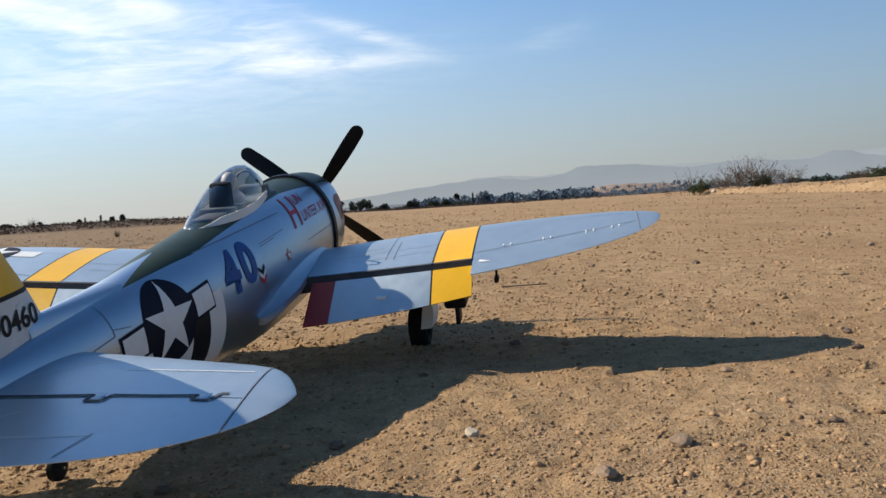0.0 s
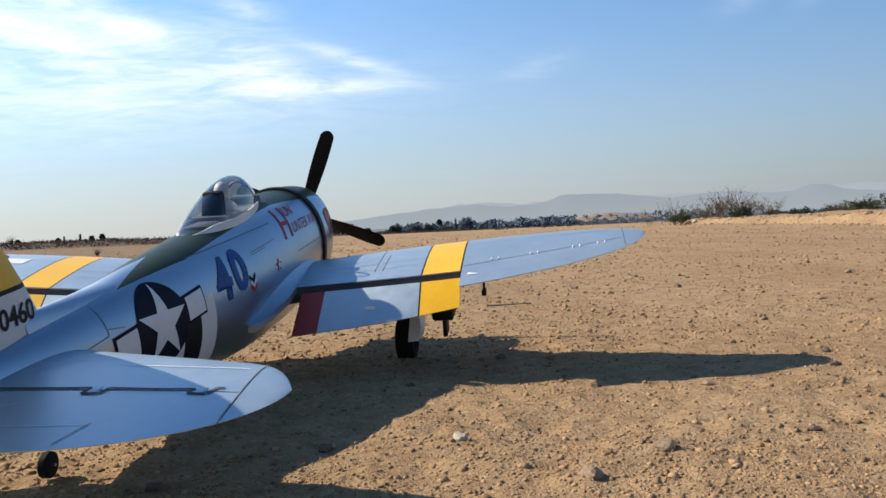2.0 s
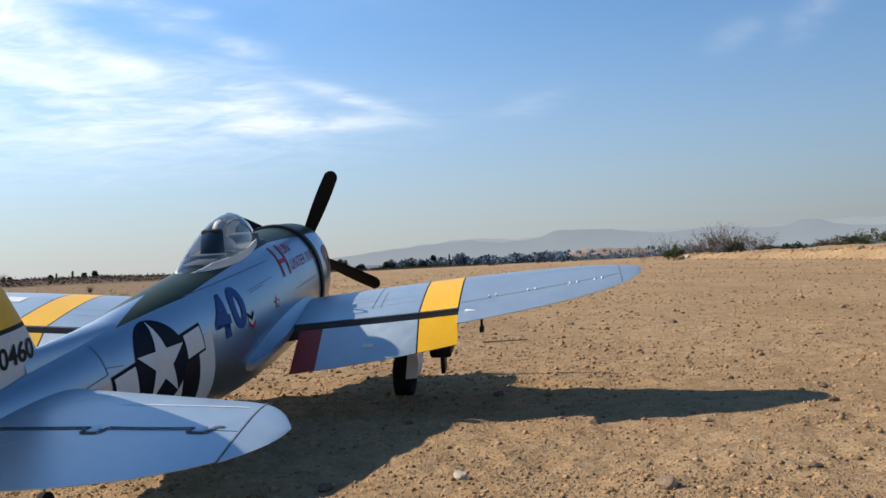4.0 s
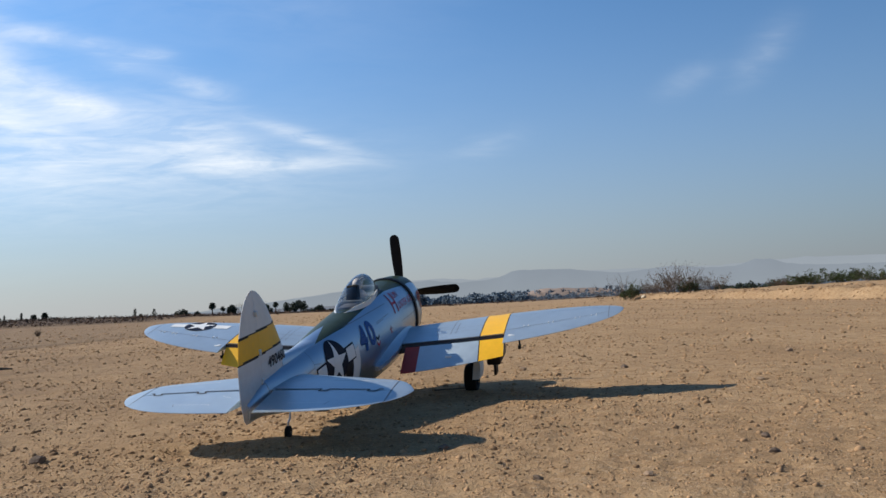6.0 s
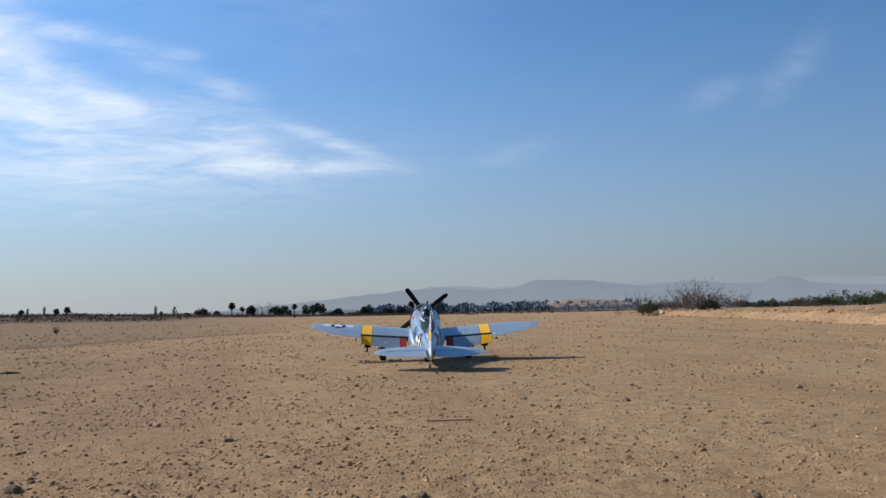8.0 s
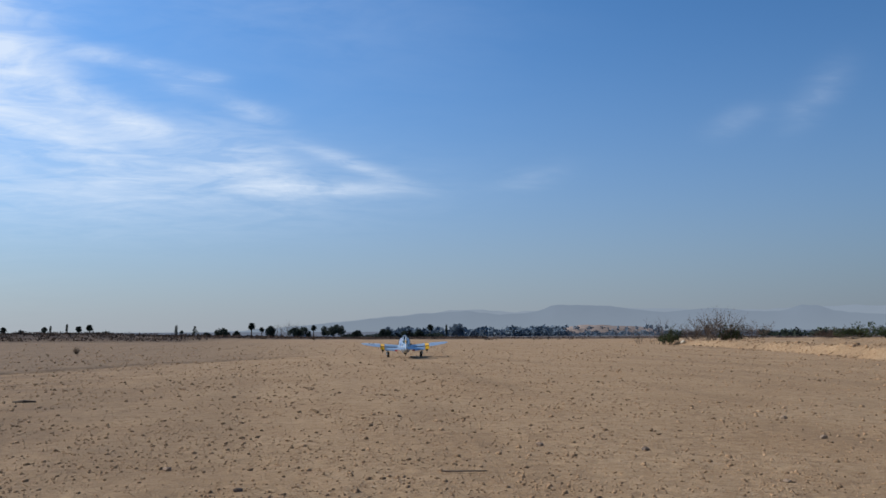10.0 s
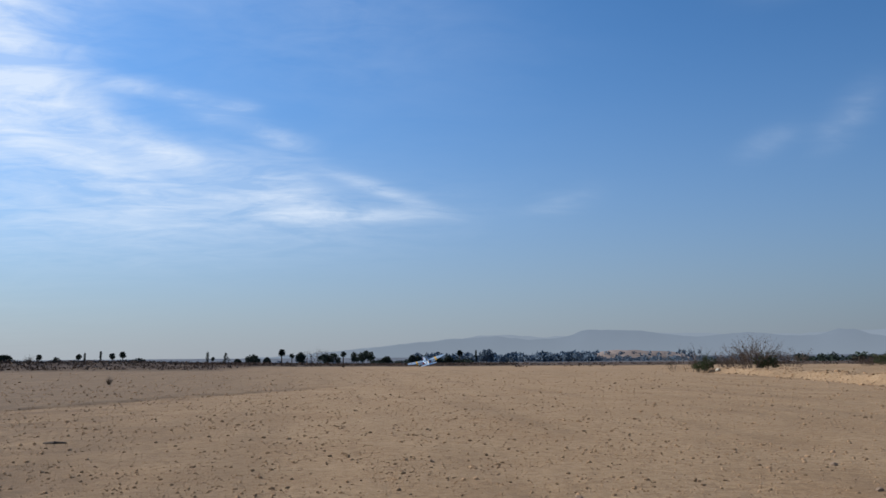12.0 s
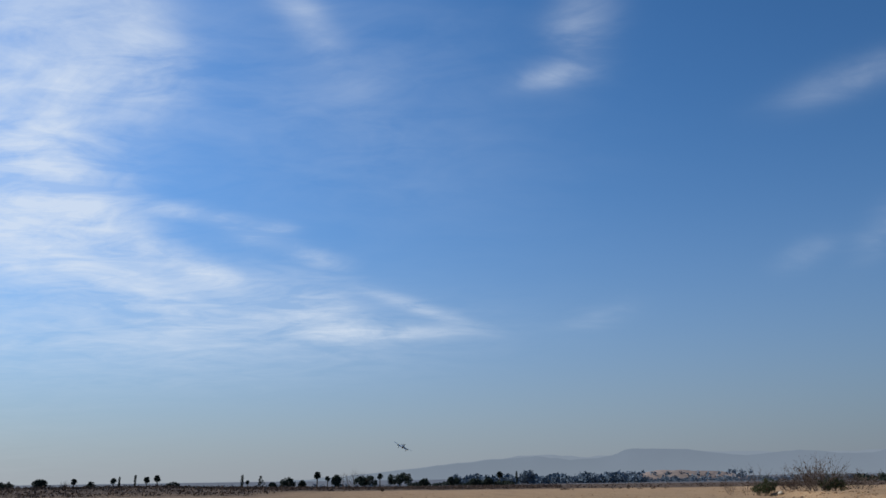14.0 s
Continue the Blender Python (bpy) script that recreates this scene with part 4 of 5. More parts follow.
    pts = [Vector((0, -0.690, -0.030)), Vector((0, -0.700, -0.052)), Vector((0, -0.712, -0.058)), Vector((0.0, -0.716, -0.078))]
    for a, b in zip(pts, pts[1:]):
        tube(bm, a, b, 0.0022, seg=8)
    tube(bm, (-0.009, -0.716, -0.078), (0.009, -0.716, -0.078), 0.0016, seg=6)
    leg = part("tail_wheel_leg", bm, STEEL, plane, "steel wire tail wheel leg")
    bm = bmesh.new()
    lathe(bm, [(-0.0045, 0.0004), (-0.0055, 0.010), (-0.0035, 0.0148), (0.0035, 0.0148), (0.0055, 0.010), (0.0045, 0.0004)], (0, -0.716, -0.078), seg=20)
    part("tyre", bm, RUBBER, leg, "small black tail wheel")


def wing_insignia():
    side = -1
    w = [o for o in plane.children if o.name.startswith("outer_wing")][-1]

    def lay(pts, m, lift, name, label=""):
        bm = bmesh.new()
        polygon(bm, pts)
        for _ in range(5):
            es = [e for e in bm.edges if e.calc_length() > 0.012]
            if not es:
                break
            bmesh.ops.subdivide_edges(bm, edges=es, cuts=1)
            bmesh.ops.triangulate(bm, faces=[f for f in bm.faces if len(f.verts) > 4])
        for v in bm.verts:
            x, y = v.co.x, v.co.y
            u = (wing_le(x) - y) / (wing_le(x) - wing_te(x))
            p = wing_top(x, min(max(u, 0.01), 0.98))
            v.co = Vector((side * x, y, p.z + lift))
        part(name, bm, m, w, label, False)
    cx, cy = 0.572, 0.000
    lay([(cx - 0.098, cy - 0.017), (cx + 0.098, cy - 0.017), (cx + 0.098, cy + 0.017), (cx - 0.098, cy + 0.017)], WHITE, 0.0008, "insignia_bar", "white insignia bars")
    lay(disc_points(cx, cy, 0.050), NAVY, 0.0012, "insignia_disc", "dark navy insignia disc")
    lay(star_points(cx, cy, 0.049), WHITE, 0.0016, "insignia_star", "white five-pointed star")


HUB = Vector((0, 0.372, 0.052))


def propeller():
    prop = new("propeller")
    prop.empty_display_size = 0.05
    prop.parent = plane
    tagged(prop, "black four-bladed propeller")
    bm = bmesh.new()
    lathe(bm, [(-0.020, 0.0003), (-0.020, 0.016), (0.0, 0.019), (0.012, 0.015), (0.022, 0.006), (0.024, 0.0003)], (0, 0, 0), "Y", 20)
    part("propeller_hub", bm, PROP_BLACK, prop)
    R = 0.208
    sh = []
    for s in [k / 12 for k in range(11)] + [0.93, 0.955, 0.975, 0.988, 0.996, 1.0]:
        r = 0.010 + (R - 0.010) * s
        w = 0.0085 + 0.0095 * math.sin(math.pi * min(1, s * 0.62 + 0.12))
        if s > 0.92:
            w *= math.sqrt(max(0.01, 1 - ((s - 0.92) / 0.08) ** 2))
        tw = radians(48 - 32 * s)
        t = 0.0040 * (1 - 0.7 * s)
        sh.append([Vector((math.cos(tw) * w * math.cos(q) + math.sin(tw) * t * math.sin(q), math.cos(tw) * t * math.sin(q) - math.sin(tw) * w * math.cos(q) * -1, r)) for q in [2 * math.pi * j / 12 for j in range(12)]])
    for k in range(4):
        m = Matrix.Rotation(radians(90 * k), 3, "Y")
        bm = bmesh.new()
        loft(bm, [[m @ p for p in r] for r in sh])
        part("blade", fix(bm), PROP_BLACK, prop)
    return prop


fuselage()
canopy()
for sd in (1, -1):
    wing(sd)
    main_gear(sd)
    tail(sd)
fin()
wing_insignia()
PROP = propeller()


# ---- the ground: one sheet to the horizon ----
def value_noise(x, y, seed):
    """Smooth lattice noise, -1..1, for arrays."""
    xi, yi = np.floor(x).astype(np.int64), np.floor(y).astype(np.int64)
    fx, fy = x - xi, y - yi
    fx, fy = fx * fx * (3 - 2 * fx), fy * fy * (3 - 2 * fy)

    def h(a, b):
        n = (a * 374761393 + b * 668265263 + seed * 974634777) & 0x7FFFFFFF
        n = ((n ^ (n >> 13)) * 1274126177) & 0x7FFFFFFF
        return ((n ^ (n >> 16)) & 0xFFFF) / 32767.5 - 1
    return (h(xi, yi) * (1 - fx) + h(xi + 1, yi) * fx) * (1 - fy) + (h(xi, yi + 1) * (1 - fx) + h(xi + 1, yi + 1) * fx) * fy


def ground_z(x, y):
    x, y = np.asarray(x, float), np.asarray(y, float)
    r = np.hypot(x, y)
    az = np.degrees(np.arctan2(x, y))
    z = -0.0035 * np.maximum(r - 6, 0) * np.clip((60 - r) / 20, 0, 1) - np.clip((r - 40) / 20, 0, 1) * 0.16
    z = z - 0.0076 * np.clip(r - 55, 0, 400)
    # gentle swells, rills, and clods that fade with distance
    z = z + 0.020 * value_noise(x / 3.1, y / 3.1, 1) * np.clip((r - 2.2) / 4, 0, 1) * np.clip((90 - r) / 40, 0, 1)
    near = np.clip((14 - r) / 10, 0, 1)
    z = z + 0.006 * value_noise(x / 0.33, y / 0.33, 2) * near
    z = z + 0.0042 * value_noise(x / 0.085, y / 0.085, 3) * np.clip((6 - r) / 4, 0, 1)
    z = z + 0.0032 * value_noise(x / 0.036, y / 0.036, 4) * np.clip((3.4 - r) / 2, 0, 1) + 0.0020 * value_noise(x / 0.019, y / 0.019, 9) * np.clip((2.2 - r) / 1.2, 0, 1)
    # a shallow rut along the edge of the graded strip
    s = -0.866 * (x + 3.64) + 0.5 * (y - 8.86) + 0.12 * value_noise(x / 0.8, y / 0.8, 12)
    z = z - 0.030 * np.exp(-(s / 0.10) ** 2) * np.clip((-x + 0.4) / 1.0, 0, 1) * np.clip((30 - r) / 10, 0, 1)
    # a low bank of pushed-up soil along one side
    r0 = np.interp(az, [20, 24.5, 29, 33, 37.4, 50, 70], [34, 29, 21.5, 17.5, 13.2, 9.5, 8.5])
    hb = np.interp(az, [20, 23, 26, 33, 38, 70], [0, 0.07, 0.14, 0.16, 0.18, 0.24])
    edge = (r - r0 - 0.5 * value_noise(x / 0.9, y / 0.9, 5) - 0.25 * value_noise(x / 0.3, y / 0.3, 6)) / 0.9
    rise = np.clip(edge, 0, 1)
    rise = rise * rise * (3 - 2 * rise)
    fade = np.clip((70 - az) / 20, 0, 1) * np.clip((60 - r) / 25, 0, 1)
    z = z + hb * rise * fade * (1 + 0.30 * value_noise(x / 1.3, y / 1.3, 7) + 0.22 * value_noise(x / 0.35, y / 0.35, 14))
    # weedy rise beyond the cleared field on the other side
    wl = np.clip((4 - az) / 20, 0, 1) * np.clip((az + 100) / 30, 0, 1)
    climb = 0.20 * np.clip((r - 18) / 18, 0, 1) + 0.25 * np.clip((r - 35) / 7, 0, 1) * (1 + 0.25 * value_noise(x / 2.4, y / 2.4, 8))
    z = z + wl * climb * np.clip((170 - r) / 60, 0, 1)
    return z


def ground():
    azs = np.concatenate([np.linspace(-180, -45, 60, endpoint=False), np.linspace(-45, 50, 560, endpoint=False), np.linspace(50, 180, 60, endpoint=False)])
    rs = [0.05, 0.2, 0.35, 0.45]
    while rs[-1] < 4600:
        r = rs[-1]
        rs.append(r * (1.0062 if r < 3.2 else 1.0075 if r < 16 else 1.016 if r < 30 else 1.05))
    rs = np.array(rs)
    A, R = np.meshgrid(np.radians(azs), rs)
    X, Y = R * np.sin(A), R * np.cos(A)
    Z = ground_z(X, Y)
    n, k = len(rs), len(azs)
    verts = np.stack([X, Y, Z], -1).reshape(-1, 3)
    i, j = np.meshgrid(np.arange(n - 1), np.arange(k), indexing="ij")
    j2 = (j + 1) % k
    faces = np.stack([i * k + j, i * k + j2, (i + 1) * k + j2, (i + 1) * k + j], -1).reshape(-1, 4)[:, ::-1]
    verts = np.vstack([verts, [[0, 0, float(ground_z(0, 0))]]])
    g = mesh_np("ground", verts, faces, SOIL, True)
    tagged(g, "dry tan sandy soil with small clods, field cleared flat", "ground", kind="structure")
    me = g.data
    bm = bmesh.new()
    bm.from_mesh(me)
    bm.verts.ensure_lookup_table()
    c = bm.verts[len(verts) - 1]
    for q in range(k):
        bm.faces.new((bm.verts[(q + 1) % k], bm.verts[q], c))
    bm.to_mesh(me)
    bm.free()
    return g


def rock_templates(count, rough, seed, flat=0.7):
    rng = random.Random(seed)
    out = []
    for q in range(count):
        bm = bmesh.new()
        bmesh.ops.create_icosphere(bm, subdivisions=1, radius=1)
        for v in bm.verts:
            v.co *= 1 + rng.uniform(-rough, rough)
            v.co.z *= flat
        bm.verts.ensure_lookup_table()
        out.append((np.array([v.co[:] for v in bm.verts]), np.array([[v.index for v in f.verts] for f in bm.faces])))
        bm.free()
    return out


def scatter(name, spots, sizes, templates, material, sink=0.3, seed=5):
    rng = np.random.default_rng(seed)
    V, F, o = [], [], 0
    turn = rng.uniform(0, 2 * np.pi, len(spots))
    st = rng.uniform(0.75, 1.3, (len(spots), 2))
    which = rng.integers(0, len(templates), len(spots))
    zs = ground_z(spots[:, 0], spots[:, 1])
    for q in range(len(spots)):
        tv, tf = templates[which[q]]
        c, s = np.cos(turn[q]), np.sin(turn[q])
        v = tv * sizes[q] * np.array([st[q, 0], st[q, 1], 1])
        v = np.stack([v[:, 0] * c - v[:, 1] * s + spots[q, 0], v[:, 0] * s + v[:, 1] * c + spots[q, 1], v[:, 2] + zs[q] + sizes[q] * (0.7 - 2 * sink) * 0.6], 1)
        V.append(v)
        F.append(tf + o)
        o += len(tv)
    return mesh_np(name, np.vstack(V), np.vstack(F), material, False)


def clods():
    rng = np.random.default_rng(11)
    spots, sizes = [], []
    # even over the logarithm of the distance, so that the near soil is densest
    n = 160000
    r = np.exp(rng.uniform(np.log(0.45), np.log(45), n))
    az = np.radians(rng.uniform(-34, 44, n))
    keep = value_noise(r * np.sin(az) / 0.35, r * np.cos(az) / 0.35, 21) + 0.5 * value_noise(r * np.sin(az) / 0.1, r * np.cos(az) / 0.1, 22) > rng.uniform(-1.3, 0.7, n)
    r, az = r[keep], az[keep]
    far = rng.uniform(0, 1, len(r)) < np.interp(r, [1.2, 2.5, 6, 15, 45], [1.0, 0.72, 0.60, 0.5, 0.3])
    r, az = r[far], az[far]
    s = 0.00112 * np.exp(0.56 * rng.normal(size=len(r))) * np.clip(r, 0.7, 20) ** 0.60
    s = np.minimum(s, 0.0055 * np.clip(r, 1.0, 30) ** 0.5)
    spots = np.stack([r * np.sin(az), r * np.cos(az)], 1)
    # crumbs along the foot and the lip of the soil bank
    ba = rng.uniform(22, 48, 2600)
    br = np.interp(ba, [20, 24.5, 29, 33, 37.4, 50], [34, 29, 21.5, 17.5, 13.2, 9.5]) + rng.uniform(-0.6, 2.2, 2600)
    spots = np.vstack([spots, np.stack([br * np.sin(np.radians(ba)), br * np.cos(np.radians(ba))], 1)])
    s = np.concatenate([s, 0.009 * np.exp(0.55 * rng.normal(size=2600))])
    ob = scatter("clods", spots, s, rock_templates(10, 0.36, 3, 0.75), PEBBLE, 0.22)
    tagged(ob, "small crumbled soil clods and gravel strewn over sand", "gravel", kind="stuff")


def stone(x, y, size, material, label, seed, flat=0.6, stretch=1.2):
    rng = random.Random(seed)
    bm = bmesh.new()
    bmesh.ops.create_icosphere(bm, subdivisions=2, radius=size)
    off = Vector((rng.uniform(0, 50), rng.uniform(0, 50), rng.uniform(0, 50)))
    planes = [Vector((rng.uniform(-1, 1), rng.uniform(-1, 1), rng.uniform(-0.6, 1))).normalized() for _ in range(9)]
    for v in bm.verts:
        d = v.co.normalized()
        k = min(1.0, min(0.70 / max(d.dot(p), 1e-3) for p in planes))
        v.co = d * size * (k + 0.10 * noise.noise(d * 1.6 + off) + 0.05 * noise.noise(d * 5 + off))
        v.co.x *= stretch
        v.co.z *= flat
    me = bpy.data.meshes.new("stone")
    bm.to_mesh(me)
    bm.free()
    me.materials.append(material)
    me.polygons.foreach_set("use_smooth", [True] * len(me.polygons))
    me.set_sharp_from_angle(angle=radians(18))
    ob = new("stone", me)
    ob.matrix_world = pose(x, y, float(ground_z(x, y)) + size * flat * 0.42, rng.uniform(-8, 8), rng.uniform(-8, 8), rng.uniform(0, 180))
    tagged(ob, label, "stone", "stones on the soil")


def stones():
    spec = [(-0.03, 0.975, 0.0125, STONE_DARK, "dark grey stone lying in the shade on sand", 1), (0.133, 0.94, 0.0125, STONE_PALE, "pale flat stone lying on sunlit sand", 2),
            (0.237, 0.756, 0.016, STONE, "grey-brown pointed stone lying on sand", 3), (0.347, 0.826, 0.016, STONE, "flat grey stone sunk into sand", 4),
            (0.909, 1.372, 0.013, STONE_DARK, "dark stone lying on sunlit sand", 5), (0.825, 1.220, 0.012, STONE_DARK, "dark stone lying on sunlit sand", 6),
            (0.92, 2.95, 0.020, STONE, "brown rounded stone lying on sand", 7), (2.06, 2.94, 0.020, STONE, "grey-brown stone lying on sand", 8),
            (-0.48, 1.77, 0.021, STONE_DARK, "dark angular stone lying on sand", 9), (1.26, 2.78, 0.020, STONE_DARK, "dark stone lying on sand", 10),
            (1.39, 2.12, 0.014, STONE, "brown stone lying on sand", 11), (-0.10, 2.25, 0.016, STONE_DARK, "dark stone lying on sand", 12),
            (0.56, 1.15, 0.011, STONE, "brown stone lying on sand", 13), (0.40, 1.21, 0.012, STONE_DARK, "dark stone lying on sand", 14),
            (0.550, 0.858, 0.009, STONE_DARK, "dark stone lying on sunlit sand", 15), (0.51, 4.02, 0.017, STONE, "brown stone lying on sand", 16),
            (-0.35, 2.66, 0.018, STONE, "brown stone lying on sand", 17), (2.3, 3.6, 0.02, STONE, "grey-brown stone lying on sand", 18),
            (-0.21, 0.86, 0.013, STONE_DARK, "dark grey stone lying in the shade on sand", 19), (0.309, 1.499, 0.014, STONE_DARK, "dark stone beside the wing shadow", 20),
            (11.7, 24.3, 0.09, STONE_PALE, "pale stone on the soil bank", 21)]
    for x, y, s, m, lab, sd in spec:
        stone(x, y, s * (0.82 if s < 0.03 else 1.0), m, lab, sd, 0.62 if s < 0.02 else 0.7)
    bm = bmesh.new()
    tube(bm, (-1.68, 5.22, 0.008), (-1.61, 5.20, 0.014), 0.007, 0.010, 8)
    tube(bm, (-1.61, 5.20, 0.014), (-1.55, 5.22, 0.010), 0.010, 0.005, 8)
    st = part("stick", bm, BARK, None)
    tagged(st, "short dark stick lying on the sand", "stick")
    bm = bmesh.new()
    tube(bm, (0.47, 2.42, 0.010), (0.60, 2.385, 0.013), 0.0022, 0.0018, 8)
    st = part("stick", bm, TWIG, None)
    tagged(st, "thin pale straw lying on the sand", "stick")


# ---- plants ----
def blades(bm, rng, centre, n, radius, size, squash=1.0, up=0.0):
    """A clump of small pointed leaves round centre."""
    for _ in range(n):
        d = Vector((rng.gauss(0, 1), rng.gauss(0, 1), rng.gauss(0, 1))).normalized() * (rng.random() ** 0.45) * radius
        d.z *= squash
        p = Vector(centre) + d
        a = Vector((rng.uniform(-1, 1), rng.uniform(-1, 1), rng.uniform(-1, 1) + up)).normalized() * size * rng.uniform(0.6, 1.3)
        b = a.orthogonal().normalized() * size * rng.uniform(0.25, 0.5)
        b.rotate(Matrix.Rotation(rng.uniform(0, 6.28), 3, a.normalized()))
        bm.faces.new([bm.verts.new(p - a * 0.5), bm.verts.new(p + b), bm.verts.new(p + a), bm.verts.new(p - b)])


def branch(bm, rng, a, d, length, r, depth, tips):
    seg = 3
    p, dirv = Vector(a), Vector(d).normalized()
    for k in range(seg):
        dirv = (dirv + Vector((rng.uniform(-1, 1), rng.uniform(-1, 1), rng.uniform(-0.6, 0.9))) * 0.28).normalized()
        q = p + dirv * length / seg
        tube(bm, p, q, r * (1 - k / seg * 0.5), r * (1 - (k + 1) / seg * 0.5), 5 if r > 0.01 else 3)
        p = q
        if depth > 0 and k > 0 or depth > 1:
            for _ in range(2):
                s = (dirv + Vector((rng.uniform(-1, 1), rng.uniform(-1, 1), rng.uniform(-0.4, 0.8))) * 0.9).normalized()
                branch(bm, rng, p, s, length * rng.uniform(0.45, 0.7), r * 0.55, depth - 1, tips)
    tips.append(p)


def place(az, dist, dz=0.0):
    a = radians(az)
    x, y = dist * math.sin(a), dist * math.cos(a)
    return x, y, float(ground_z(x, y)) + dz


def tree(name, az, dist, height, kind, label, seed, material=None, width=None):
    rng = random.Random(seed)
    height *= 0.84
    x, y, z = place(az, dist, -0.1)
    t = empty_thing(name, pose(x, y, z, 0, 0, rng.uniform(0, 360)), label=label, category=name.replace("_", " "), group="trees along the far edge of the field")
    leafm = material or LEAF
    bm = bmesh.new()
    cr = bmesh.new()
    w = width or height * 0.5
    if kind == "round":
        tube(bm, (0, 0, 0), (0, 0, height * 0.4), height * 0.035, height * 0.025, 8)
        for k in range(6):
            a = 6.28 * k / 6 + rng.uniform(-0.3, 0.3)
            tube(bm, (0, 0, height * 0.3), (math.cos(a) * w * 0.5, math.sin(a) * w * 0.5, height * rng.uniform(0.55, 0.8)), height * 0.018, height * 0.006, 6)
        for k in range(46):
            a, rr = rng.uniform(0, 6.28), math.sqrt(rng.random()) * w * 0.85
            hz = height * (0.20 + 0.68 * rng.random() * math.sqrt(max(0.05, 1 - (rr / w) ** 2)))
            blades(cr, rng, (rr * math.cos(a), rr * math.sin(a), hz), 60, height * 0.17, height * 0.075)
    elif kind == "palm":
        tube(bm, (0, 0, 0), (rng.uniform(-0.1, 0.1), 0, height * 0.82), height * 0.045, height * 0.034, 8)
        for k in range(60):
            a, e = rng.uniform(0, 6.28), rng.uniform(-1.1, 1.2)
            d = Vector((math.cos(a) * math.cos(e), math.sin(a) * math.cos(e), math.sin(e)))
            p0 = Vector((0, 0, height * 0.83))
            p1 = p0 + d * height * 0.20
            p2 = p1 + Vector((d.x, d.y, d.z - 0.7)) * height * 0.09
            s = d.cross(Vector((0, 0, 1)))
            s = (s.normalized() if s.length > 0.01 else Vector((1, 0, 0))) * height * 0.060
            vs = [cr.verts.new(v) for v in (p0, p1 + s, p2, p1 - s)]
            cr.faces.new(vs)
        blades(cr, rng, (0, 0, height * 0.78), 130, height * 0.16, height * 0.075)
    elif kind == "cypress":
        tube(bm, (0, 0, 0), (0, 0, height * 0.9), height * 0.02, height * 0.006, 6)
        for k in range(26):
            s = k / 26
            blades(cr, rng, (0, 0, height * (0.06 + 0.92 * s)), 22, w * 0.5 * math.sin(math.pi * min(1, 0.15 + 0.85 * (1 - s))) ** 0.6 + 0.03, height * 0.045, 1.2, 1.5)
    elif kind == "conifer":
        tube(bm, (0, 0, 0), (0, 0, height * 0.95), height * 0.022, height * 0.004, 6)
        for k in range(9):
            s = k / 9
            for q in range(7):
                a = rng.uniform(0, 6.28)
                rr = w * 0.5 * (1 - s) * rng.uniform(0.4, 1.0)
                blades(cr, rng, (rr * math.cos(a), rr * math.sin(a), height * (0.16 + 0.8 * s)), 12, height * 0.06, height * 0.05, 0.6)
    part("trunk", bm, BARK, t)
    part("crown", cr, leafm, t, "", False)
    return t


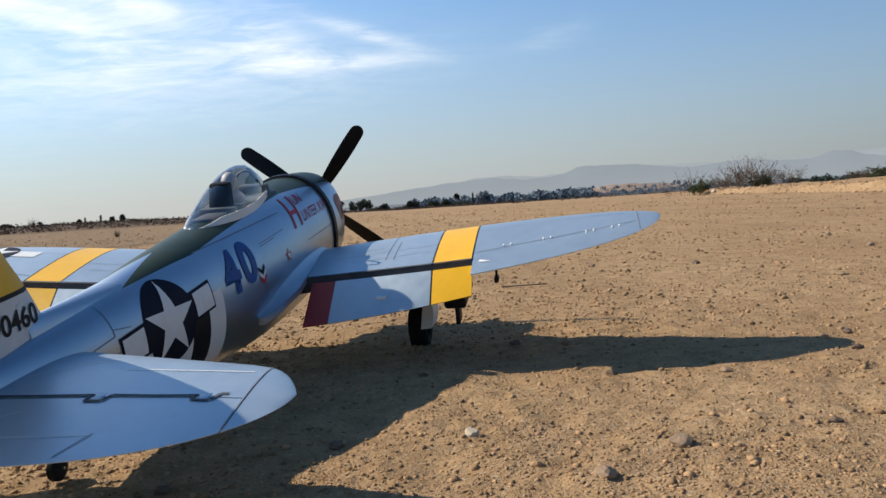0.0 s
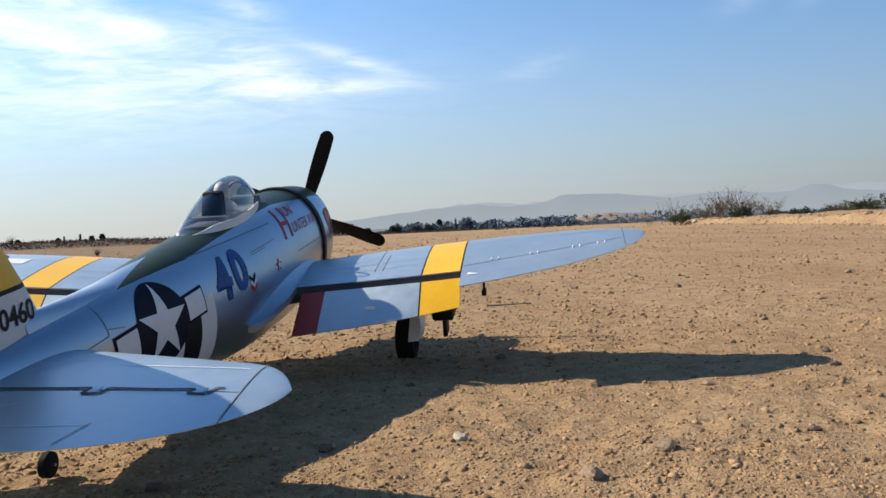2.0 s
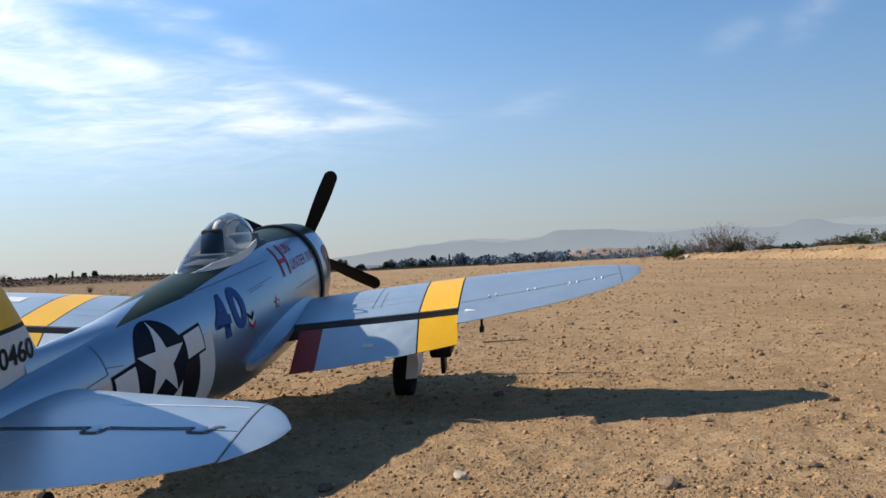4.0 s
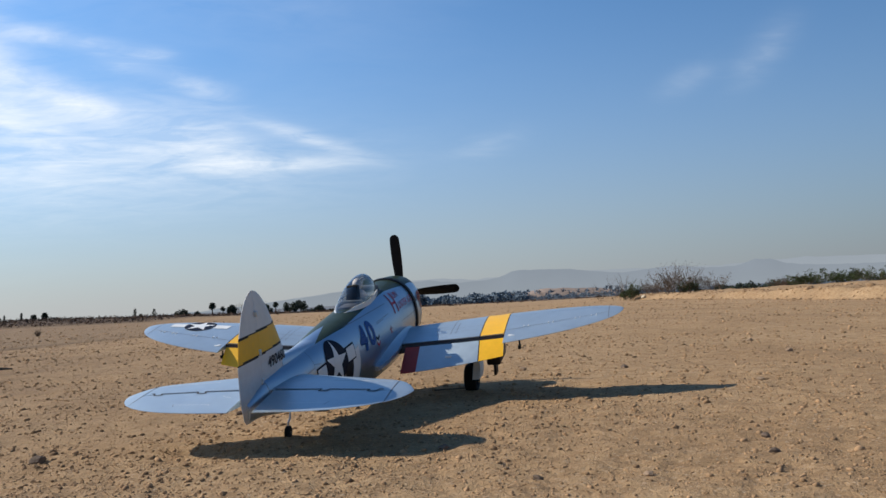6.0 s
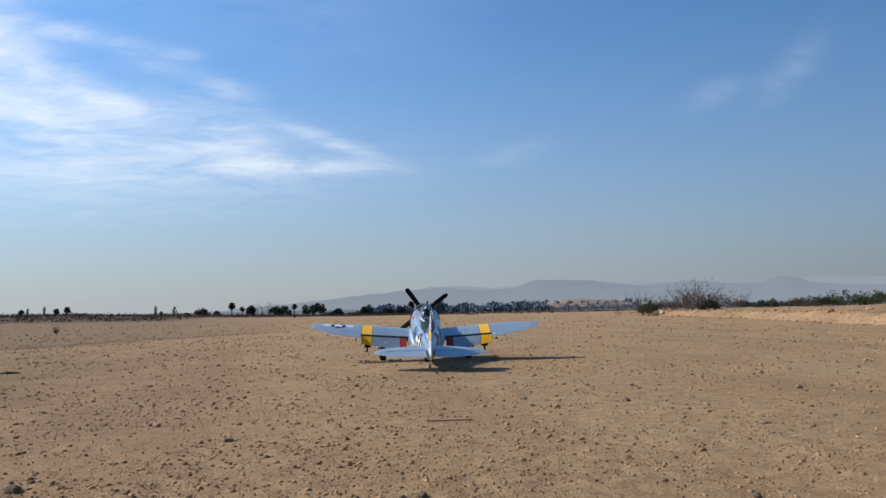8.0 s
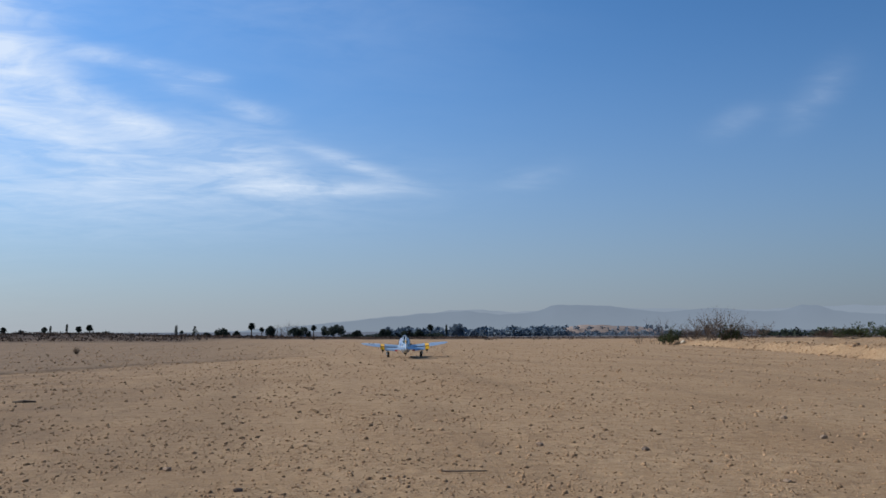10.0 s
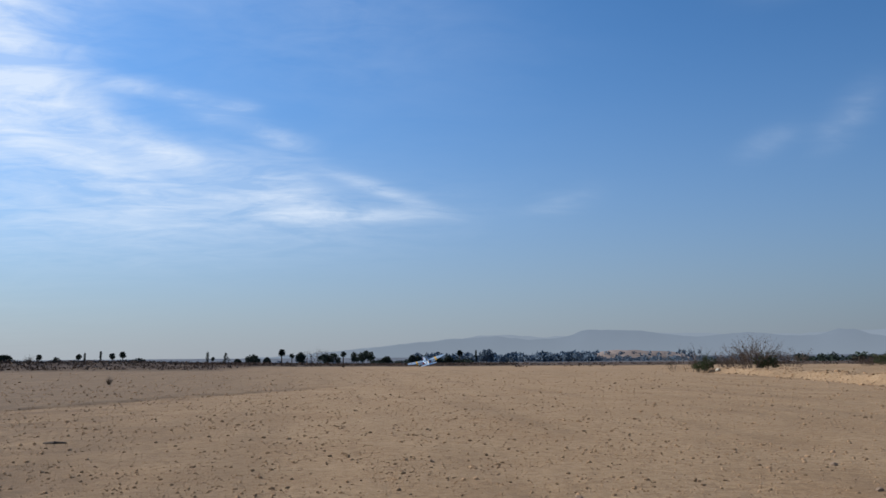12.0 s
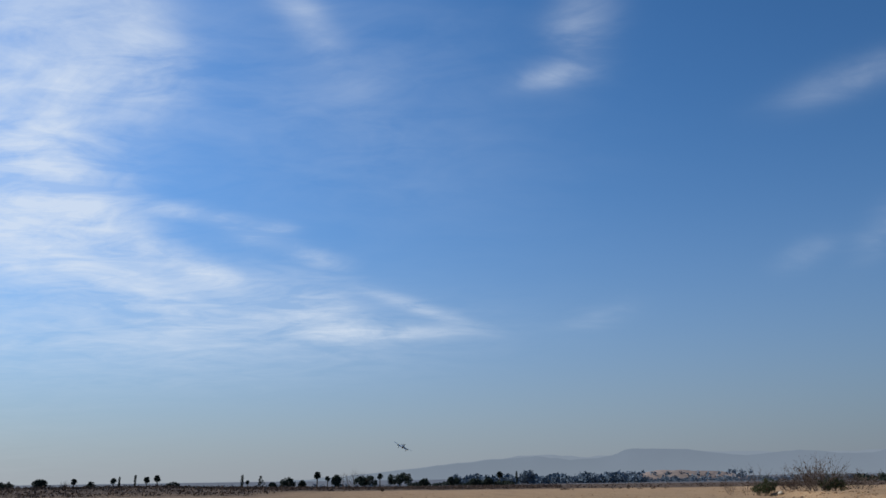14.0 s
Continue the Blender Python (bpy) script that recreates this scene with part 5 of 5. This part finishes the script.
def trees():
    D = 340.0
    far = "standing far off"
    for az, h, w, lab in ((1.25, 7.0, 5.8, "dark rounded broad-leaved tree"), (-1.15, 6.8, 5.2, "dark dense broad-leaved tree"), (-6.3, 5.2, 3.4, "low dark broad-leaved tree"),
                          (-21.5, 6.2, 2.8, "dark rounded broad-leaved tree"), (-18.6, 4.6, 1.8, "small dark broad-leaved tree"), (-13.7, 4.2, 2.8, "low dark broad-leaved tree"),
                          (-3.05, 6.2, 1.8, "narrow dark broad-leaved tree"), (-7.3, 3.6, 1.5, "small dark broad-leaved tree"), (-5.35, 4.0, 1.5, "small dark broad-leaved tree"),
                          (-23.6, 5.2, 4.4, "wide dark broad-leaved tree"), (2.9, 4.2, 2.4, "low dark broad-leaved tree"), (4.9, 4.8, 3.0, "low dark broad-leaved tree"),
                          (6.4, 4.2, 2.6, "low dark broad-leaved tree"), (7.3, 4.6, 2.2, "low dark broad-leaved tree")):
        tree("broad_tree", az, D, h, "round", lab + " " + far, int(az * 10) + 500, width=w)
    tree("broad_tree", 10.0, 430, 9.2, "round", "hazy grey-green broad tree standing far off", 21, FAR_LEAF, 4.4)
    for az, d, h, lab in ((-4.35, D, 7.4, "fan palm with a dense hanging skirt"), (-15.3, D + 60, 7.0, "tall fan palm standing far off"), (-14.65, D + 60, 7.8, "tall fan palm standing far off"),
                          (-17.3, D + 60, 6.6, "tall fan palm standing far off"), (-19.6, D, 5.6, "low bushy palm standing far off"), (8.1, D + 60, 7.4, "tall fan palm standing far off"),
                          (-0.1, D, 6.2, "fan palm beside the dark trees"), (-3.65, D, 5.4, "fan palm beside the bare trees"), (-8.95, D, 4.0, "low palm standing far off")):
        tree("palm_tree", az, d, h, "palm", lab, int(az * 10) + 900)
    tree("cypress_tree", -9.3, D, 6.4, "cypress", "slim dark cypress standing far off", 12, width=1.5)
    tree("cypress_tree", -16.0, D, 7.0, "cypress", "slim dark cypress standing far off", 13, width=1.0)
    tree("cypress_tree", -16.95, D, 6.2, "cypress", "slim dark cypress standing far off", 14, width=1.0)
    tree("cypress_tree", 9.25, D, 6.4, "cypress", "slim dark cypress standing far off", 15, width=1.0)
    tree("conifer_tree", -8.1, D, 6.6, "conifer", "dark layered conifer standing far off", 16, width=4.4)
    # leafless thicket between the dark trees
    rng = random.Random(40)
    for k in range(6):
        x, y, z = place(-2.6 + 0.33 * k, 345)
        bm = bmesh.new()
        for q in range(5):
            branch(bm, rng, (rng.uniform(-0.6, 0.6), rng.uniform(-0.5, 0.5), 0), (rng.uniform(-0.5, 0.5), 0, 1), rng.uniform(3.2, 4.8), 0.06, 1, [])
        t = empty_thing("bare_tree", pose(x, y, z), label="leafless grey-brown tree standing far off", category="bare tree", group="trees along the far edge of the field")
        part("twig_crown", bm, TWIG, t, "", False)


def utility_pole():
    x, y, z = place(-24.6, 330)
    t = empty_thing("utility_pole", pose(x, y, z, 0, 0, 20), label="dark wooden utility pole with a crossarm far off", category="utility pole")
    bm = bmesh.new()
    tube(bm, (0, 0, -0.2), (0, 0, 6.6), 0.16, 0.12, 8)
    part("post", bm, BARK, t)
    bm = bmesh.new()
    box(bm, (-1.9, -0.09, 5.95), (1.9, 0.09, 6.2), 0.02)
    part("crossarm", bm, BARK, t)
    for px in (-1.7, -0.8, 0.8, 1.7):
        bm = bmesh.new()
        tube(bm, (px, 0, 6.2), (px, 0, 6.5), 0.07, 0.05, 6)
        part("insulator", bm, BARK, t)


def belts():
    """Belts of far trees and low growth that nobody could count."""
    rng = random.Random(77)

    def belt(name, az0, az1, dist, h0, h1, n, material, label, kind="stuff"):
        bm = bmesh.new()
        for k in range(n):
            az = rng.uniform(az0, az1)
            dd = dist * rng.uniform(0.94, 1.06)
            x, y, z = place(az, dd)
            h = rng.uniform(h0, h1) * (0.75 + 0.5 * abs(math.sin(az * 1.7)))
            blades(bm, rng, (x, y, z + h * 0.42), 26, h * 0.60, h * 0.26, 0.8)
        ob = part(name, bm, material, None, "", False)
        tagged(ob, label, "tree belt", kind=kind)

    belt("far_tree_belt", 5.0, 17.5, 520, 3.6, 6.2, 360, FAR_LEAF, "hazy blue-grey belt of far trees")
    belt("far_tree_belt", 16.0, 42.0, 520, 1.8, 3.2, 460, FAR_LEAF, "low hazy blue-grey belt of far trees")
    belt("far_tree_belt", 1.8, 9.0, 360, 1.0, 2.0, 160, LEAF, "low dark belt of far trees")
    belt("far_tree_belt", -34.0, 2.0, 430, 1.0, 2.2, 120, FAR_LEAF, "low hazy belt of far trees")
    belt("far_tree_belt", 30.5, 36.0, 300, 1.6, 2.8, 80, LEAF, "dark belt of trees beyond the bank")
    bm = bmesh.new()
    for k in range(14000):
        az = rng.uniform(-44, 12)
        d = (34 + 22 * min(max((az + 9) / 11, 0), 1)) * math.exp(rng.random() * 1.5)
        x, y, z = place(az, d)
        h = rng.uniform(0.06, 0.18) * (1 + d / 160)
        blades(bm, rng, (x, y, z + h * 0.2), 8, h * 1.5, h * 0.34, 0.4, 0.5)
    ob = part("dry_weeds", bm, WEED, None, "", False)
    tagged(ob, "brown dry weeds along the field's edge", "weeds", kind="stuff")
    bm = bmesh.new()
    for k in range(900):
        az = rng.uniform(12, 48)
        d = 48 * math.exp(rng.random() * 1.6)
        x, y, z = place(az, d)
        h = rng.uniform(0.05, 0.15) * (1 + d / 160)
        blades(bm, rng, (x, y, z + h * 0.2), 6, h * 1.3, h * 0.6, 0.4, 0.5)
    ob = part("dry_weeds", bm, WEED, None, "", False)
    tagged(ob, "brown dry weeds along the field's edge", "weeds", kind="stuff")


def shrub(az, dist, height, width, label, seed, leaves=0, leaf=None, stems=16, twig=None):
    rng = random.Random(seed)
    x, y, z = place(az, dist, -0.03)
    t = empty_thing("shrub", pose(x, y, z), label=label, category="shrub", group="shrubs on the field's edge")
    bm, tips = bmesh.new(), []
    for k in range(stems):
        a = rng.uniform(0, 6.28)
        rr = rng.random() * width * 0.3
        branch(bm, rng, (rr * math.cos(a), rr * math.sin(a), 0), (math.cos(a) * width / height * 0.55, math.sin(a) * width / height * 0.55, 1), height * rng.uniform(0.55, 0.85), height * 0.011, 2, tips)
    part("twig_crown", bm, twig or TWIG, t, "", False)
    if leaves:
        cr = bmesh.new()
        for p in tips:
            if rng.random() < 0.8:
                blades(cr, rng, p * rng.uniform(0.75, 1.0), leaves, height * 0.09, height * 0.05)
        part("leaf_crown", cr, leaf or LEAF_GREEN, t, "", False)


def tuft(az, dist, height, label, seed):
    rng = random.Random(seed)
    x, y, z = place(az, dist)
    bm = bmesh.new()
    for k in range(110):
        a = rng.uniform(0, 6.28)
        lean = rng.uniform(0.1, 1.1)
        d = Vector((math.cos(a) * lean, math.sin(a) * lean, 1)).normalized() * height * rng.uniform(0.5, 1.15)
        s = Vector((-math.sin(a), math.cos(a), 0)) * height * 0.018
        b = Vector((math.cos(a), math.sin(a), 0)) * height * 0.12 * rng.random()
        bm.faces.new([bm.verts.new(v) for v in (b - s, b + s, b + d * 0.6 + s * 0.6, b + d)])
    t = part("dry_tuft", bm, TWIG, None, "", False)
    t.matrix_world = pose(x, y, z - 0.01)
    tagged(t, label, "dry tuft")


def plants():
    shrub(24.7, 28, 0.46, 0.75, "small green leafy shrub on the soil bank", 1, 12, LEAF_GREEN, 16)
    shrub(24.0, 29, 0.66, 0.6, "leafless grey twiggy shrub on the soil bank", 2, 0, None, 8)
    shrub(22.9, 30, 0.50, 0.5, "leafless grey twiggy shrub on the soil bank", 12, 0, None, 6)
    shrub(26.2, 28, 0.44, 0.9, "brown twiggy shrub on the soil bank", 3, 3, TWIG, 16)
    shrub(27.1, 27.5, 0.56, 0.9, "brown twiggy shrub on the soil bank", 4, 2, TWIG, 18)
    shrub(27.9, 27, 0.76, 1.0, "tall bare twiggy shrub on the soil bank", 5, 1, TWIG, 20)
    shrub(28.8, 27, 0.46, 0.9, "low green-brown shrub on the soil bank", 6, 8, LEAF_GREEN, 18)
    shrub(30.2, 26.5, 0.50, 0.8, "brown twiggy shrub on the soil bank", 7, 2, TWIG, 14)
    shrub(38.3, 29, 0.48, 1.4, "green bushy shrub on the soil bank", 8, 18, LEAF_GREEN, 16)
    shrub(40.6, 27, 0.48, 1.4, "green bushy shrub on the soil bank", 9, 10, LEAF_GREEN, 16)
    shrub(36.2, 30, 0.44, 1.2, "low olive shrub on the soil bank", 10, 14, LEAF_GREEN, 18)
    shrub(34.8, 31, 0.38, 1.1, "low brown shrub on the soil bank", 11, 5, WEED, 16)
    tuft(-15.1, 18.9, 0.20, "dry brown tuft of grass on the sand", 1)
    tuft(0.0, 46, 0.40, "dry brown tuft of grass on the sand", 2)
    tuft(-2.2, 60, 0.35, "dry brown tuft of grass on the sand", 3)
    tuft(-20.0, 40, 0.45, "dark dry bush at the field's edge", 4)


# ---- the distance ----
def mound():
    """A bare brown hill beyond the tree belt."""
    nx, ny = 60, 24
    V, F = [], []
    a0, a1 = 14.5, 25.5
    for i in range(nx):
        for j in range(ny):
            s, t = i / (nx - 1), j / (ny - 1)
            az = a0 + (a1 - a0) * s
            d = 600 + 120 * t
            prof = math.sin(math.pi * s) ** 0.55 * math.sin(math.pi * t) ** 0.7
            n1 = noise.noise(Vector((s * 9, t * 2, 1))) * 0.35 + noise.noise(Vector((s * 30, t * 6, 2))) * 0.15
            x, y, _ = place(az, d)
            V.append((x, y, -6 + prof * (10.2 + 4 * n1)))
    for i in range(nx - 1):
        for j in range(ny - 1):
            F.append((i * ny + j, (i + 1) * ny + j, (i + 1) * ny + j + 1, i * ny + j + 1))
    ob = mesh_np("hill", V, F, FAR_SOIL, True)
    tagged(ob, "low bare brown hill in the haze", "hill", kind="structure")
    rng = random.Random(9)
    bm = bmesh.new()
    for k in range(70):
        az = rng.uniform(15.5, 24.5)
        x, y, _ = place(az, rng.uniform(590, 640))
        blades(bm, rng, (x, y, -1.5 + rng.uniform(0, 4.5)), 9, 2.0, 1.5, 0.7)
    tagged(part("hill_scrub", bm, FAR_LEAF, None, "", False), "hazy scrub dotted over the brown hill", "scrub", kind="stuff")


def ridge(name, dist, az0, az1, knots, colour, glow, label, seed):
    n, rows = 220, 10
    ka, ke = zip(*knots)
    V, F = [], []
    for i in range(n):
        az = az0 + (az1 - az0) * i / (n - 1)
        top = float(np.interp(az, ka, ke)) + 0.09 * noise.noise(Vector((az * 0.9, seed, 0))) + 0.05 * noise.noise(Vector((az * 2.7, seed, 1))) + 0.02 * noise.noise(Vector((az * 7, seed, 2)))
        for j in range(rows):
            t = j / (rows - 1)
            d = dist + 350 * t
            fold = 0.06 * noise.noise(Vector((az * 1.3, t * 3, seed)))
            e = (top + fold * math.sin(math.pi * t)) * t - 0.9 * (1 - t)
            a = radians(az)
            V.append((d * math.sin(a), d * math.cos(a), d * math.tan(radians(e))))
    for i in range(n - 1):
        for j in range(rows - 1):
            F.append((i * rows + j, (i + 1) * rows + j, (i + 1) * rows + j + 1, i * rows + j + 1))
    m = bpy.data.materials.new(name + "_haze")
    m.use_nodes = True
    bs = m.node_tree.nodes["Principled BSDF"]
    bs.inputs["Base Color"].default_value = (*colour, 1)
    bs.inputs["Roughness"].default_value = 1.0
    bs.inputs["Specular IOR Level"].default_value = 0.0
    # the haze is painted on as glow, paler towards the foot of the range
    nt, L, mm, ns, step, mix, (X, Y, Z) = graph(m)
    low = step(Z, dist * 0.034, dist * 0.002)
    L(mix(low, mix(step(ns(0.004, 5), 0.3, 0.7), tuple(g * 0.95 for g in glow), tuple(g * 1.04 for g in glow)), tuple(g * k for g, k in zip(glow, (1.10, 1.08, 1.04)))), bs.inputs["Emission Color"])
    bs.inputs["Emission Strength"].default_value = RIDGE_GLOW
    ob = mesh_np(name, V, F, m, True)
    tagged(ob, label, "mountains", kind="structure")


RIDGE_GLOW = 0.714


ground()
clods()
stones()
mound()
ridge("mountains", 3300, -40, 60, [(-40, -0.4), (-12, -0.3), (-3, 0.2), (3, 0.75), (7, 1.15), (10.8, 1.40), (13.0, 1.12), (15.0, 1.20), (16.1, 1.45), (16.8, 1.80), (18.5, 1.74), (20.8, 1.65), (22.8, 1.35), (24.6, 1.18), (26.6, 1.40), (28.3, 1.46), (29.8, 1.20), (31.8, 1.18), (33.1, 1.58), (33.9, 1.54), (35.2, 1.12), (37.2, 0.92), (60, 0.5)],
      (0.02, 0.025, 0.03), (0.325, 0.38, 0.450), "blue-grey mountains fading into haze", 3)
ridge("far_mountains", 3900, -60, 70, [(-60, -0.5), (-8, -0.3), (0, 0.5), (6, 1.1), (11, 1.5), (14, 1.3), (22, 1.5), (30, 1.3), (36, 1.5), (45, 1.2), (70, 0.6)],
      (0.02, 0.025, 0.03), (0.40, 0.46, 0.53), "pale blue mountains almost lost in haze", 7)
trees()
utility_pole()
belts()
plants()


# ---- what moves: the airplane taxis off, lifts and climbs away; its propeller turns ----
def motions():
    rows = [
        (0.0, pose(-0.157, 1.593, 0.203, 8.5, 0.3, -14.6)), (3.9, pose(-0.157, 1.593, 0.203, 8.5, 0.3, -14.6)), (4.4, pose(-0.140, 1.650, 0.203, 8.5, 0.2, -18.5)),
        (4.9, pose(-0.075, 1.810, 0.202, 8.6, 0.0, -27.5)), (5.3, pose(0.024, 1.989, 0.202, 8.7, 0.1, -31.8)), (5.5, pose(0.126, 2.124, 0.200, 8.9, 0.7, -30.2)),
        (6.0, pose(0.295, 2.441, 0.204, 9.2, 0.5, -23.1)), (6.5, pose(0.444, 2.793, 0.206, 9.3, 0.8, -18.7)), (7.0, pose(0.590, 3.333, 0.206, 9.6, 0.3, -15.1)),
        (7.5, pose(0.755, 4.111, 0.207, 9.6, 0.5, -10.0)), (8.0, pose(0.921, 5.254, 0.206, 9.8, 0.5, -7.3)), (8.5, pose(1.089, 6.740, 0.204, 9.7, 0.4, -5.8)),
        (9.0, pose(1.194, 8.619, 0.198, 9.3, -0.2, -5.5)), (9.7, pose(1.47, 12.1, 0.185, 7.0, -0.4, -5.0)), (10.5, pose(1.98, 17.6, 0.165, 4.0, -2.0, -4.8)),
        (11.0, pose(2.46, 21.6, 0.15, 3.5, -4.0, -4.6)), (11.5, pose(2.96, 25.94, 0.14, 5.0, -7.7, -4.0)), (12.0, pose(3.29, 32.2, 0.36, 14.0, -14.3, 0.0)),
        (12.5, pose(2.98, 38.4, 1.20, 12.0, 7.4, 4.0)), (13.0, pose(1.95, 44.8, 1.84, 4.0, 15.8, 6.0)), (13.5, pose(1.42, 52.4, 2.14, 2.0, 21.5, 2.0)),
        (14.0, pose(1.5, 60.8, 2.84, 2.0, 27.3, -3.0))]
    walk(plane, rows)
    # the elevators are held up while it taxis, and come level on the run
    def hinge(a):
        return Matrix.Translation(ELEVATOR_HINGE) @ pose(0, 0, 0, -a) @ Matrix.Translation([-v for v in ELEVATOR_HINGE])
    for e in ELEVATORS:
        walk(e, [(0.0, hinge(0)), (3.6, hinge(0)), (4.4, hinge(2)), (5.6, hinge(2)), (6.2, hinge(0)), (8.0, hinge(0)), (11.2, hinge(2)), (11.8, hinge(8)), (12.6, hinge(0)), (14.0, hinge(0))])
    # blade angle at some times, modulo a quarter turn; it runs on by nearly a quarter every tenth of a second
    prows, ang, t0 = [(0.0, 38.0), (1.7, 38.0)], 38.0, 1.7
    for t1, want in BLADES:
        n = round((t1 - t0) * 10)
        total = (want - ang) % 90
        total += 90 * round((n * 76 - total) / 90)
        while total > n * 86:
            total -= 90
        prows += [(round(t0 + 0.1 * k, 1), ang + total * k / n) for k in range(1, n + 1)]
        ang, t0 = ang + total, t1
    walk(PROP, [(t, pose(*HUB, 0, a, 0)) for t, a in prows])


BLADES = [(2.0, 22), (2.5, -14), (3.0, -12), (5.5, -6), (6.0, -3), (6.5, -31), (7.0, -8), (7.5, -23), (8.0, -37), (8.5, -15), (9.0, -5), (11.5, 10), (12.0, 45), (14.0, 20)]
motions()
